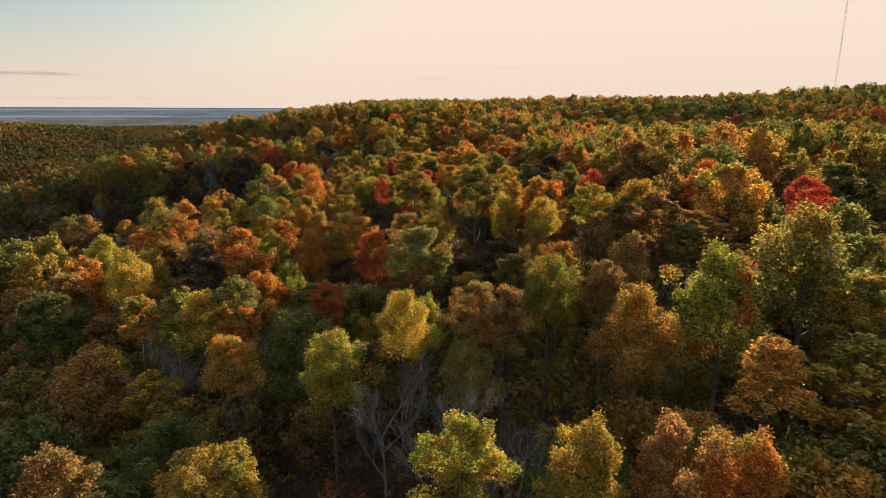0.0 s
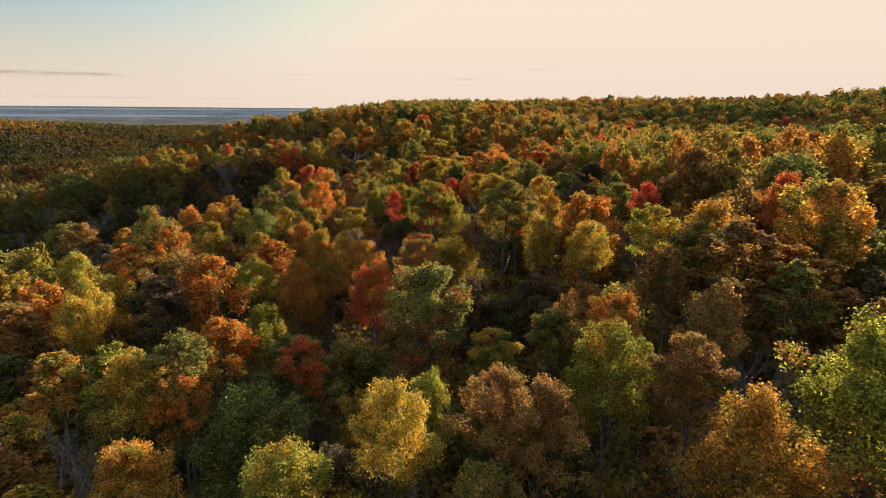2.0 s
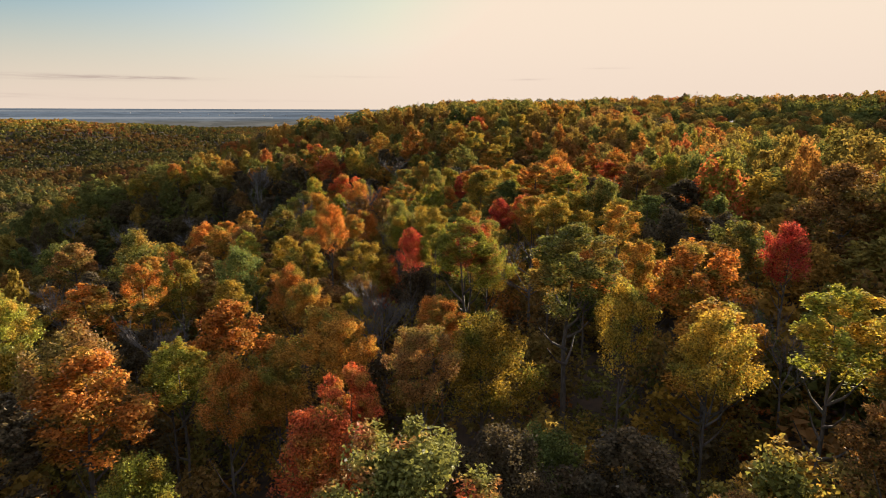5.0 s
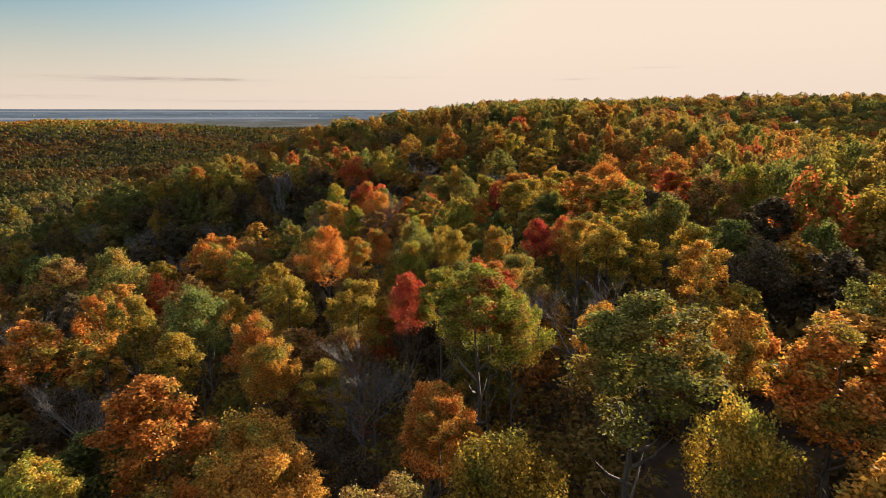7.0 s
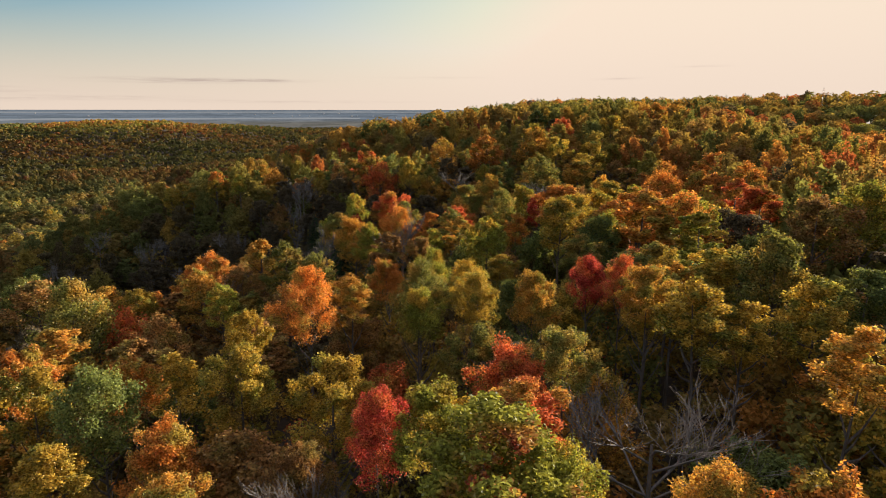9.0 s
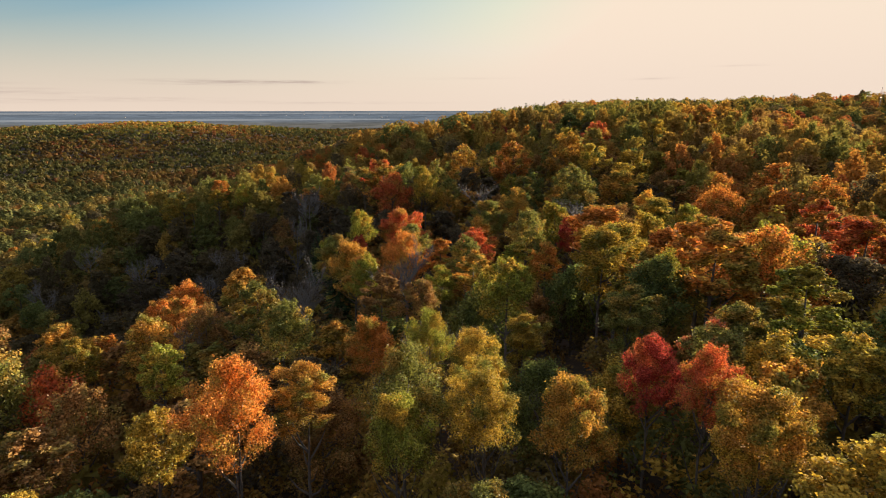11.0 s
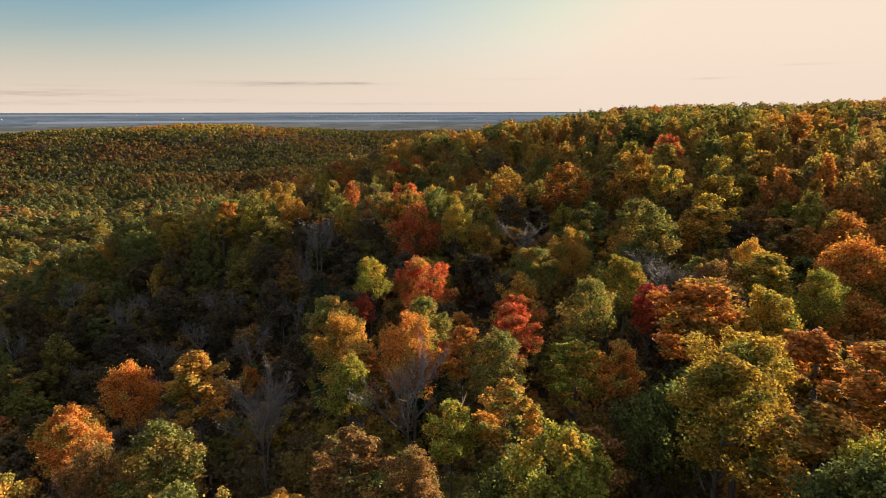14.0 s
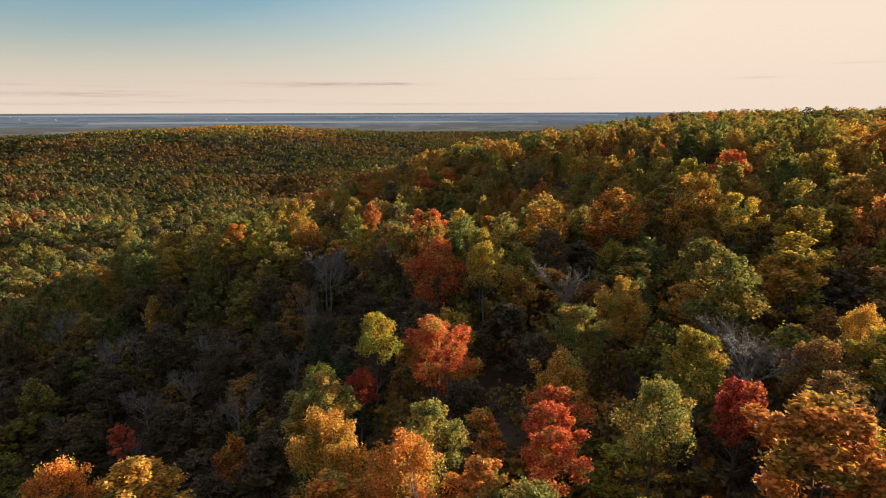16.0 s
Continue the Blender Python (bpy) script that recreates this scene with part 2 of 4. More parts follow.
def ground_sheet():
    near = np.arange(-200, 300, 8.0)
    steps = [300 * (4950 / 300) ** (i / 60) for i in range(1, 61)]
    xs = np.array([-s for s in reversed(steps) if s > 200] + list(near) + steps)
    ys = np.array([-s for s in reversed(steps) if s > 200] + list(near) + steps)
    gx, gy = np.meshgrid(xs, ys)
    gz = land(gx, gy)
    v = np.stack([gx.ravel(), gy.ravel(), gz.ravel()], 1)
    nx, ny = len(xs), len(ys)
    i, j = np.meshgrid(np.arange(nx - 1), np.arange(ny - 1))
    a = (j * nx + i).ravel()
    me = mesh_of("ground", v, np.stack([a, a + 1, a + nx + 1, a + nx], 1), LITTER)
    return tagged(new("ground", me), "forest floor of dark brown leaf litter over rolling hills", "ground", kind="structure")


ground_sheet()

# ---- the plain beyond the hills ----
def far_plain_material():
    """Fields, woods and suburbs many kilometres off, with blue evening haze mixed into their colour."""
    m, nodes, links = material("haze_tinted_plain")
    coords = nodes.new("ShaderNodeTexCoord")
    mapping = nodes.new("ShaderNodeMapping")
    mapping.inputs["Scale"].default_value = (1, 1, 0)
    links.new(coords.outputs["Object"], mapping.inputs[0])
    fields, grain = nodes.new("ShaderNodeTexVoronoi"), nodes.new("ShaderNodeTexNoise")
    fields.inputs["Scale"].default_value = 0.006
    grain.inputs["Scale"].default_value, grain.inputs["Detail"].default_value = 0.02, 6
    for n in (fields, grain):
        links.new(mapping.outputs[0], n.inputs["Vector"])
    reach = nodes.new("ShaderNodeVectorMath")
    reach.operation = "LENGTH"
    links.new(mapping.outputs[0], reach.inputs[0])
    # nearer brown woods, then land tinted blue-grey with distance to stand for haze
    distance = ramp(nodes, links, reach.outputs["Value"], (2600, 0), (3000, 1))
    hazed_land = mix_node(nodes, links, "MIX", distance, (0.10, 0.102, 0.095), (0.097, 0.122, 0.152))
    light = ramp(nodes, links, fields.outputs["Color"], (0.2, 0.85), (0.8, 1.2))
    tone = mix_node(nodes, links, "MULTIPLY", 1.0, hazed_land, light)
    dark = ramp(nodes, links, grain.outputs[0], (0.4, 1.08), (0.65, 0.8))
    tone = mix_node(nodes, links, "MULTIPLY", 1.0, tone, dark)
    bsdf, out = nodes.new("ShaderNodeBsdfDiffuse"), nodes.new("ShaderNodeOutputMaterial")
    links.new(tone, bsdf.inputs[0])
    links.new(bsdf.outputs[0], out.inputs[0])
    return m


PLAIN = far_plain_material()


def ring_sheet(name, left0, left1, near, far, lift, mat, steps=70, rings=6):
    """A strip of land or water on the plain between two bearings and two distances."""
    v = []
    for j in range(rings + 1):
        for i in range(steps + 1):
            a, s = radians(left0 + (left1 - left0) * i / steps), j / rings
            edge = 60 * noise.noise(Vector((i * 0.21, j * 0.7, near * 0.01)))
            d = near + (far - near) * s + (edge if 0 < s else edge * 0.5)
            x, y = -math.sin(a) * d, math.cos(a) * d
            v.append((x, y, float(land(x, y)) + lift))
    f = [(j * (steps + 1) + i, j * (steps + 1) + i + 1, (j + 1) * (steps + 1) + i + 1, (j + 1) * (steps + 1) + i)
         for j in range(rings) for i in range(steps)]
    return new(name, mesh_of(name, v, f, mat))


tagged(ring_sheet("backdrop_plain", -80, 130, 2050, 7150, 1.0, PLAIN, 160, 40), "plain of fields, woods and suburbs to the horizon, tinted hazy blue", "plain", kind="structure")


def lake_material():
    m, nodes, links = material("lake_water")
    bsdf, gloss, both, out = nodes.new("ShaderNodeBsdfDiffuse"), nodes.new("ShaderNodeBsdfGlossy"), nodes.new("ShaderNodeMixShader"), nodes.new("ShaderNodeOutputMaterial")
    coords, ripples = nodes.new("ShaderNodeTexCoord"), nodes.new("ShaderNodeTexNoise")
    ripples.inputs["Scale"].default_value = 0.01
    links.new(coords.outputs["Object"], ripples.inputs["Vector"])
    links.new(mix_node(nodes, links, "MIX", ripples.outputs[0], (0.13, 0.155, 0.18), (0.155, 0.18, 0.205)), bsdf.inputs[0])
    gloss.inputs["Roughness"].default_value = 0.7
    both.inputs[0].default_value = 0.06
    links.new(bsdf.outputs[0], both.inputs[1])
    links.new(gloss.outputs[0], both.inputs[2])
    links.new(both.outputs[0], out.inputs[0])
    return m


LAKE = lake_material()
tagged(ring_sheet("water_river", 24, 56, 2960, 3180, 1.7, LAKE, 60, 2), "pale strip of river across the hazy plain", "river", kind="structure")
tagged(ring_sheet("water_lake", 12, 70, 4050, 4300, 1.7, LAKE, 90, 2), "narrow blue strip of water near the horizon", "lake", kind="structure")

WHITE_WALL = rough_material("white_wall", (0.34, 0.32, 0.29), (0.44, 0.41, 0.37), 0.2, 0.02, 0.8)
ROOF = rough_material("grey_roof", (0.16, 0.16, 0.17), (0.24, 0.24, 0.25), 0.2, 0.02, 0.8)


def far_building(left, down, wide, high):
    """A pale block with a low pitched roof, far out on the plain, by its bearing and the angle below the horizon."""
    a = radians(left)
    d = next((q for q in range(2400, 4700, 20)
              if math.degrees(math.atan2(float(land(-math.sin(a) * q, math.cos(a) * q)) - 63, q)) > -down), 4600)
    x, y = -math.sin(a) * d, math.cos(a) * d
    root = new("distant_building", None)
    root.matrix_basis = pose(x, y, float(land(x, y)) + 0.8, 0, 0, left)
    w, t, h = wide * 0.24, wide * 0.16, high * 0.34
    box = [(-w, -t, 0), (w, -t, 0), (w, t, 0), (-w, t, 0), (-w, -t, h), (w, -t, h), (w, t, h), (-w, t, h)]
    walls = new("wall", mesh_of("wall", box, [(0, 1, 5, 4), (1, 2, 6, 5), (2, 3, 7, 6), (3, 0, 4, 7)], WHITE_WALL))
    e = 0.6
    top = [(-w - e, -t - e, h), (w + e, -t - e, h), (w + e, t + e, h), (-w - e, t + e, h), (-w, 0, h + 1.6), (w, 0, h + 1.6)]
    roof = new("roof", mesh_of("roof", top, [(0, 1, 5), (0, 5, 4), (2, 3, 4), (2, 4, 5), (1, 2, 5), (3, 0, 4)], ROOF))
    walls.parent = roof.parent = root
    tagged(root, "white building catching the low sun on the distant plain", "building", "white buildings on the plain")


for left, down, wide, high in ((30.0, 0.60, 16, 9), (28.5, 0.60, 12, 12), (24.8, 0.61, 22, 11), (31.7, 0.36, 26, 8), (35.4, 0.38, 14, 8), (27.3, 0.40, 16, 10),
                               (26.0, 0.34, 24, 8), (20.8, 0.70, 18, 9), (22.9, 0.60, 12, 8), (45.9, 0.54, 18, 8), (49.5, 0.30, 14, 9), (58.4, 0.50, 24, 8),
                               (60.7, 0.48, 10, 11), (61.4, 0.28, 10, 10), (62.4, 0.88, 24, 7), (29.4, 0.5, 10, 8), (24.3, 0.60, 12, 10), (33.2, 0.45, 12, 8)):
    far_building(left, down, wide, high)

# ---- masts ----
RED_PAINT = rough_material("faded_red_mast_paint", (0.50, 0.30, 0.25), (0.58, 0.36, 0.31), 0.5, 0.05, 0.6)
PALE_PAINT = rough_material("faded_white_mast_paint", (0.55, 0.48, 0.42), (0.68, 0.60, 0.53), 0.5, 0.05, 0.6)


def lattice(width, height, bays, thick):
    """Three legs with zigzag bracing."""
    pieces = []
    legs = [Vector((math.cos(a) * width / 2, math.sin(a) * width / 2, 0)) for a in (0.3, 2.394, 4.489)]
    rise = Vector((0, 0, height))
    for i, leg in enumerate(legs):
        other = legs[(i + 1) % 3]
        pieces.append(tube((leg, leg + rise), (thick, thick), 4))
        for k in range(bays):
            lo, hi = rise * (k / bays), rise * ((k + 1) / bays)
            pieces.append(tube((leg + lo, other + hi), (thick * 0.6, thick * 0.6), 3))
            pieces.append(tube((leg + hi, other + hi), (thick * 0.5, thick * 0.5), 3))
    return joined(pieces)


def radio_mast(x, y, height, width, sections, label):
    root = new("radio_mast", None)
    base = float(land(x, y))
    root.matrix_basis = pose(x, y, base)
    step = height / sections
    v, f = lattice(width, step, 8, width * 0.04)
    paints = [mesh_of("mast_section", v, f, RED_PAINT), mesh_of("mast_section", v, f, PALE_PAINT)]
    for i in range(sections):
        ob = new("mast_section", paints[i % 2])
        ob.parent, ob.location = root, (0, 0, i * step)
    v, f = joined([tube([(0, 0, height), (0, 0, height * 1.06)], (0.2, 0.06), 6)])
    tip = new("antenna", mesh_of("antenna", v, f, STEEL))
    tip.parent = root
    tagged(root, label, "radio mast")


radio_mast(528, 850, 235, 1.7, 13, "tall red and white lattice radio mast on the ridge")
radio_mast(835, 1247, 70, 1.8, 5, "slim lattice radio mast far behind the ridge")

# ---- trees ----
rng = np.random.default_rng(7)


def crown_points(seed, count, leaf, radius=1.0, tall=1.0, boughs=20, low=0.3, corners=3):
    """Leaves of one crown on a tree 14 m tall, about 3.6 m in radius: ascending boughs that end in tufts, with hollows between them."""
    r = np.random.default_rng(seed)
    R, H = 3.6 * radius, TREE * tall
    z0, z1 = H * low, H * 0.97
    lean = r.uniform(0, 6.28)
    u = ((np.arange(boughs) + 0.5) / boughs) ** 0.65
    a = np.arange(boughs) * 2.4 + r.uniform(-0.6, 0.6, boughs)
    envelope = R * np.sqrt(1 - np.minimum(0.985, u) ** 3.4) * (0.6 + 0.4 * np.minimum(1, u / 0.35))
    size = R * r.uniform(0.2, 0.37, boughs) * (1 - 0.3 * u)
    k = np.maximum(0.05, envelope * r.uniform(0.55, 1.12, boughs) * (1 + 0.2 * np.cos(a - lean)) - size * 0.6)
    z = z0 + (z1 - z0) * u - size * 0.9 + r.normal(size=boughs) * 0.4
    cs = np.stack([k * np.cos(a), k * np.sin(a), z], 1)
    axis = np.stack([np.cos(a) * (0.85 - 0.6 * u), np.sin(a) * (0.85 - 0.6 * u), 0.45 + 0.6 * u], 1)
    axis /= np.linalg.norm(axis, axis=1)[:, None]
    n = count
    share = size ** 2 * np.where(u < 0.4, 0.6, 1.0)
    pick = r.choice(boughs, n, p=share / share.sum())
    d = r.normal(size=(n, 3)) + axis[pick] * 0.55
    d /= np.linalg.norm(d, axis=1)[:, None]
    tuft = r.normal(size=(boughs, 14, 3)) + axis[:, None] * 0.4
    tuft /= np.linalg.norm(tuft, axis=2)[..., None]
    close = np.einsum("nk,ntk->nt", d, tuft[pick])
    near, best = close.max(1), tuft[pick, close.argmax(1)]
    bulge = 0.34 + 1.06 * np.clip((near - 0.73) / 0.27, 0, 1)
    depth = bulge * (1 - 0.42 * r.random(n) ** 1.8) + 0.06 * r.normal(size=n)
    depth = np.where(r.random(n) < 0.05, depth + r.uniform(0.1, 0.5, n), depth)      # sprigs that stand out
    along = np.einsum("nk,nk->n", d, axis[pick])[:, None] * axis[pick]
    centre = cs[pick] + (d + along * 0.5) * (size[pick] * depth)[:, None]
    nrm = d * 0.5 + best * 0.5 + r.normal(size=(n, 3)) * 0.85 + np.array([0, 0, 0.15])
    nrm /= np.linalg.norm(nrm, axis=1)[:, None]
    t = np.cross(nrm, r.normal(size=(n, 3)))
    t /= np.linalg.norm(t, axis=1)[:, None]
    b = np.cross(nrm, t)
    long, wide = leaf * r.uniform(0.6, 1.35, n)[:, None], leaf * r.uniform(0.3, 0.55, n)[:, None]
    if corners == 4:
        v = np.stack([centre + t * long * 0.7, centre + b * wide - nrm * wide * 0.25, centre - t * long * 0.6, centre - b * wide - nrm * wide * 0.25], 1)
    else:
        v = np.stack([centre + t * long * 0.75, centre - t * long * 0.45 + b * wide * 1.25, centre - t * long * 0.45 - b * wide * 1.25], 1)
    return v.reshape(-1, 3)


def dome_points(seed, count, leaf, radius=1.0, tall=1.0, low=0.4, tufts=9, loose=0.12):
    """A far crown: overlapping sprays over a lumpy dome, each facing outwards."""
    r = np.random.default_rng(seed)
    d = r.normal(size=(count, 3))
    d[:, 2] = np.where(d[:, 2] < -0.35, -d[:, 2], d[:, 2])
    d /= np.linalg.norm(d, axis=1)[:, None]
    tuft = r.normal(size=(tufts, 3)) + np.array([0, 0, 0.4])
    tuft /= np.linalg.norm(tuft, axis=1)[:, None]
    close = d @ tuft.T
    best = close.argmax(1)
    lift = r.uniform(0.8, 1.2, tufts)[best]
    edge = 0.4 if tufts < 12 else 0.62
    bulge = (0.74 + 0.34 * np.clip((close.max(1) - edge) / (1 - edge), 0, 1)) * lift + 0.06 * r.normal(size=count)
    R, H = 3.6 * radius, TREE * tall
    base, half = H * (low + 0.96) / 2, H * (0.96 - low) / 2
    centre = d * bulge[:, None] * np.array([R, R, half]) + np.array([0, 0, base])
    nrm = d - tuft[best] * 0.3 + r.normal(size=(count, 3)) * loose
    nrm /= np.linalg.norm(nrm, axis=1)[:, None]
    t = np.cross(nrm, r.normal(size=(count, 3)))
    t /= np.linalg.norm(t, axis=1)[:, None]
    b = np.cross(nrm, t)
    size = leaf * r.uniform(0.7, 1.25, count)[:, None]
    v = np.stack([centre + t * size * 0.75, centre - t * size * 0.45 + b * size * 0.6, centre - t * size * 0.45 - b * size * 0.6], 1)
    return v.reshape(-1, 3)


def trunk_mesh(name, seed, mat, tall=1.0, radius=1.0):
    r = random.Random(seed)
    H = TREE * tall
    pts = [(0, 0, -0.8), (r.uniform(-.1, .1), r.uniform(-.1, .1), H * 0.25), (r.uniform(-.3, .3), r.uniform(-.3, .3), H * 0.5),
           (r.uniform(-.5, .5), r.uniform(-.5, .5), H * 0.88)]
    pieces = [tube(pts, (0.27, 0.19, 0.14, 0.04), 7)]
    for i in range(7):
        a, h = i * 2.4 + r.uniform(-.4, .4), H * r.uniform(0.36, 0.66)
        reach = 3.0 * radius * r.uniform(0.7, 1.0)
        base = Vector((0, 0, h))
        tip = Vector((math.cos(a) * reach, math.sin(a) * reach, h + reach * r.uniform(0.5, 1.0)))
        mid = base.lerp(tip, 0.5) + Vector((0, 0, -0.25))
        pieces.append(tube((base, mid, tip), (0.10, 0.07, 0.025), 5))
    v, f = joined(pieces)
    return mesh_of(name, v, f, mat)


def leafy_tree(name, seed, count, leaf, bark, radius=1.0, tall=1.0, boughs=20, low=0.3):
    """Template: an empty at the root with a trunk and a crown. It is kept out of the scene's list until copied."""
    root = bpy.data.objects.new(name, None)
    trunk = bpy.data.objects.new("trunk", trunk_mesh("trunk", seed, bark, tall, radius))
    pts = crown_points(seed, count, leaf, radius, tall, boughs, low, 4)
    crown = bpy.data.objects.new("crown", mesh_of("crown", pts, np.arange(len(pts)).reshape(-1, 4), LEAVES["green"]))
    trunk.parent = crown.parent = root
    return root


SHAPES = [  # seed, radius, tall, boughs, lowest leaves
    (11, 1.00, 1.00, 36, 0.28), (12, 1.12, 1.00, 44, 0.30), (13, 0.85, 1.03, 32, 0.24), (14, 1.05, 0.97, 40, 0.32),
    (15, 0.78, 1.06, 30, 0.22), (16, 1.20, 0.97, 48, 0.34), (17, 0.95, 1.02, 36, 0.26), (18, 0.70, 1.0, 28, 0.20),
    (19, 1.00, 0.98, 30, 0.30), (20, 0.92, 1.04, 42, 0.24),
]
KINDS = {"green": "beech_tree", "lime": "birch_tree", "gold": "birch_tree", "amber": "maple_tree", "orange": "maple_tree",
         "red": "maple_tree", "crimson": "maple_tree", "lime_red": "maple_tree", "olive_red": "maple_tree",
         "rust": "oak_tree", "dun": "oak_tree", "olive": "oak_tree"}
WORDS = {"green": "deep green leaves", "olive": "olive-green and brown leaves", "lime": "yellow-green leaves", "gold": "golden yellow leaves",
         "amber": "amber-yellow and orange leaves", "orange": "bright orange leaves", "rust": "rust-brown leaves", "red": "red-orange leaves",
         "crimson": "crimson leaves", "dun": "thin dull brown leaves", "lime_red": "green leaves turning red",
         "olive_red": "olive leaves turning red"}


def off_line(x, y, ax, ay, bx, by):
    t = np.clip(((x - ax) * (bx - ax) + (y - ay) * (by - ay)) / ((bx - ax) ** 2 + (by - ay) ** 2), 0, 1)
    return np.hypot(x - ax - t * (bx - ax), y - ay - t * (by - ay))


def from_path(x, y):
    """Distance from the line that runs over the near slope."""
    return off_line(x, y, 0.0, 20.0, -45.0, 215.0)


# the crowns that the way passes closest have the finest leaves
FINEST = [leafy_tree("tree", s, 12500, 0.235, BARK, ra, ta, lo, lw) for s, ra, ta, lo, lw in SHAPES]
MODELS = [leafy_tree("tree", s, 9000, 0.26, BARK, ra, ta, lo, lw) for s, ra, ta, lo, lw in SHAPES]
CLOSEST = [leafy_tree("tree", s, 24000, 0.17, BARK, ra, ta, lo, lw) for s, ra, ta, lo, lw in SHAPES[:4]]
planted = []
PLAINER = [leafy_tree("tree", s + 70, 5000, 0.34, BARK, ra, ta, lo, lw - 0.1) for s, ra, ta, lo, lw in SHAPES]


def plant(tint, x, y, radius, height, shape=None, low_wood=False):
    """One tree of its own, rooted in the soil, by its leaves, its crown's radius and its height in metres."""
    shape = int(rng.integers(len(MODELS))) if shape is None else shape
    close = off_line(x, y, 4.0, 20.0, -22.0, 150.0) < (34 if low_wood else 60)
    models = (MODELS if close else PLAINER) if low_wood else (FINEST if close else MODELS)
    beside = off_line(x, y, 2.0, 20.0, -14.0, 125.0) < 14 or (radius > 3.0 and off_line(x, y, 2.0, 20.0, -38.0, 178.0) < 24)
    if beside and (not low_wood or off_line(x, y, 2.0, 0.0, -14.0, 125.0) < 18):
        models, shape = CLOSEST, shape % 4
    root = new(KINDS[tint], None)
    root.empty_display_size = 0.5
    root.matrix_basis = pose(x, y, float(land(x, y)), 0, 0, float(rng.uniform(0, 360)))
    wide = radius / (3.6 * SHAPES[shape][1])
    lowest = SHAPES[shape][4]
    deep = min((1.15 * radius + 0.14 * radius ** 2 + 1.3) / (0.97 - lowest), height * 0.97) / (TREE * SHAPES[shape][2]) * float(rng.uniform(0.9, 1.08))
    for child in models[shape].children:
        ob = child.copy()
        scene.collection.objects.link(ob)
        ob.parent = root
        if child.name.startswith("crown"):
            ob.scale, ob.location = (wide, wide, deep), (0, 0, height - TREE * SHAPES[shape][2] * deep)
            ob.material_slots[0].link = "OBJECT"
            ob.material_slots[0].material = LEAVES[tint]
        else:
            ob.scale = (wide, wide, height / (TREE * SHAPES[shape][2]))
    tagged(root, f"{KINDS[tint].split('_')[0]} tree with {WORDS[tint]} on the wooded slope", "tree", "trees of the autumn wood")
    planted.append((x, y, radius))
    return root


def bare_model(seed):
    """A leafless tree: its trunk, and each main limb with its twigs."""
    r = random.Random(seed)

    def grow(pieces, p, way, length, rad, level):
        mid = p + way * length * 0.5 + Vector((r.uniform(-1, 1), r.uniform(-1, 1), r.uniform(-.3, .5))) * length * 0.05
        tip = p + way * length + Vector((r.uniform(-1, 1), r.uniform(-1, 1), r.uniform(0, 1))) * length * 0.08
        pieces.append(tube((p, mid, tip), (rad, rad * 0.8, rad * 0.5), 5 if level < 2 else 3))
        if level < 4:
            for i in range((0, 5, 5, 4)[level]):
                w = (way + Vector((r.uniform(-1, 1), r.uniform(-1, 1), r.uniform(-.1, .7))) * 0.72).normalized()
                grow(pieces, p.lerp(tip, r.uniform(0.4, 1.0)), w, length * r.uniform(0.45, 0.7), max(0.011, rad * 0.46), level + 1)

    root = bpy.data.objects.new("bare_tree", None)
    lean = Vector((r.uniform(-.07, .07), r.uniform(-.07, .07), 1)).normalized()
    top = Vector((0, 0, -0.6)) + lean * 10.5
    parts = [("trunk", joined([tube((Vector((0, 0, -0.6)), lean * 4.5, top), (0.17, 0.12, 0.05), 6)]))]
    for i in range(8):
        pieces = []
        a = i * 2.4 + r.uniform(-.5, .5)
        way = Vector((math.cos(a) * 1.05, math.sin(a) * 1.05, 1.0)).normalized()
        grow(pieces, lean * r.uniform(6.0, 9.8), way, r.uniform(2.6, 3.8), 0.06, 1)
        parts.append(("limb", joined(pieces)))
    for name, (v, f) in parts:
        ob = bpy.data.objects.new(name, mesh_of(name, v, f, PALE_BARK))
        ob.parent = root
    return root


BARE = [bare_model(s) for s in (31, 32, 33)]


def plant_bare(x, y, tall=1.0, shape=0, wide=1.0):
    root = new("bare_tree", None)
    root.matrix_basis = pose(x, y, float(land(x, y)), 0, 0, float(rng.uniform(0, 360)))
    for child in BARE[shape % 3].children:
        ob = child.copy()
        scene.collection.objects.link(ob)
        ob.parent, ob.scale = root, (tall * wide, tall * wide, tall)
    tagged(root, "leafless tree with pale grey twigs among the crowns", "bare tree", "bare trees of the wood")
    planted.append((x, y, 2.4 * wide))


def spruce_model(seed):
    """A narrow conifer: drooping tiers of short dark twigs round a straight stem."""
    r = np.random.default_rng(seed)
    v = []
    H = 15.0
    for i in range(26):
        h = 0.18 + 0.82 * i / 26
        reach = 3.1 * (1 - h) ** 0.8 * r.uniform(0.75, 1.15) + 0.3
        for k in range(11):
            a = r.uniform(0, 6.28)
            way, side = np.array([math.cos(a), math.sin(a), -0.28]), np.array([-math.sin(a), math.cos(a), 0])
            for s in range(4):
                q = np.array([0, 0, H * h]) + way * reach * (0.3 + 0.24 * s) + r.normal(size=3) * 0.06
                w = 0.34 * reach * (1.1 - 0.2 * s) * 0.5 + 0.05
                v += [q + way * 0.4 * reach, q + side * w, q - side * w]
    root = bpy.data.objects.new("spruce_tree", None)
    tv, tf = tube([(0, 0, -0.6), (0, 0, 7), (0, 0, H)], (0.2, 0.13, 0.03), 6)
    for name, me in (("trunk", mesh_of("trunk", tv, tf, BARK)), ("crown", mesh_of("crown", v, np.arange(len(v)).reshape(-1, 3), NEEDLES))):
        ob = bpy.data.objects.new(name, me)
        ob.parent = root
    return root


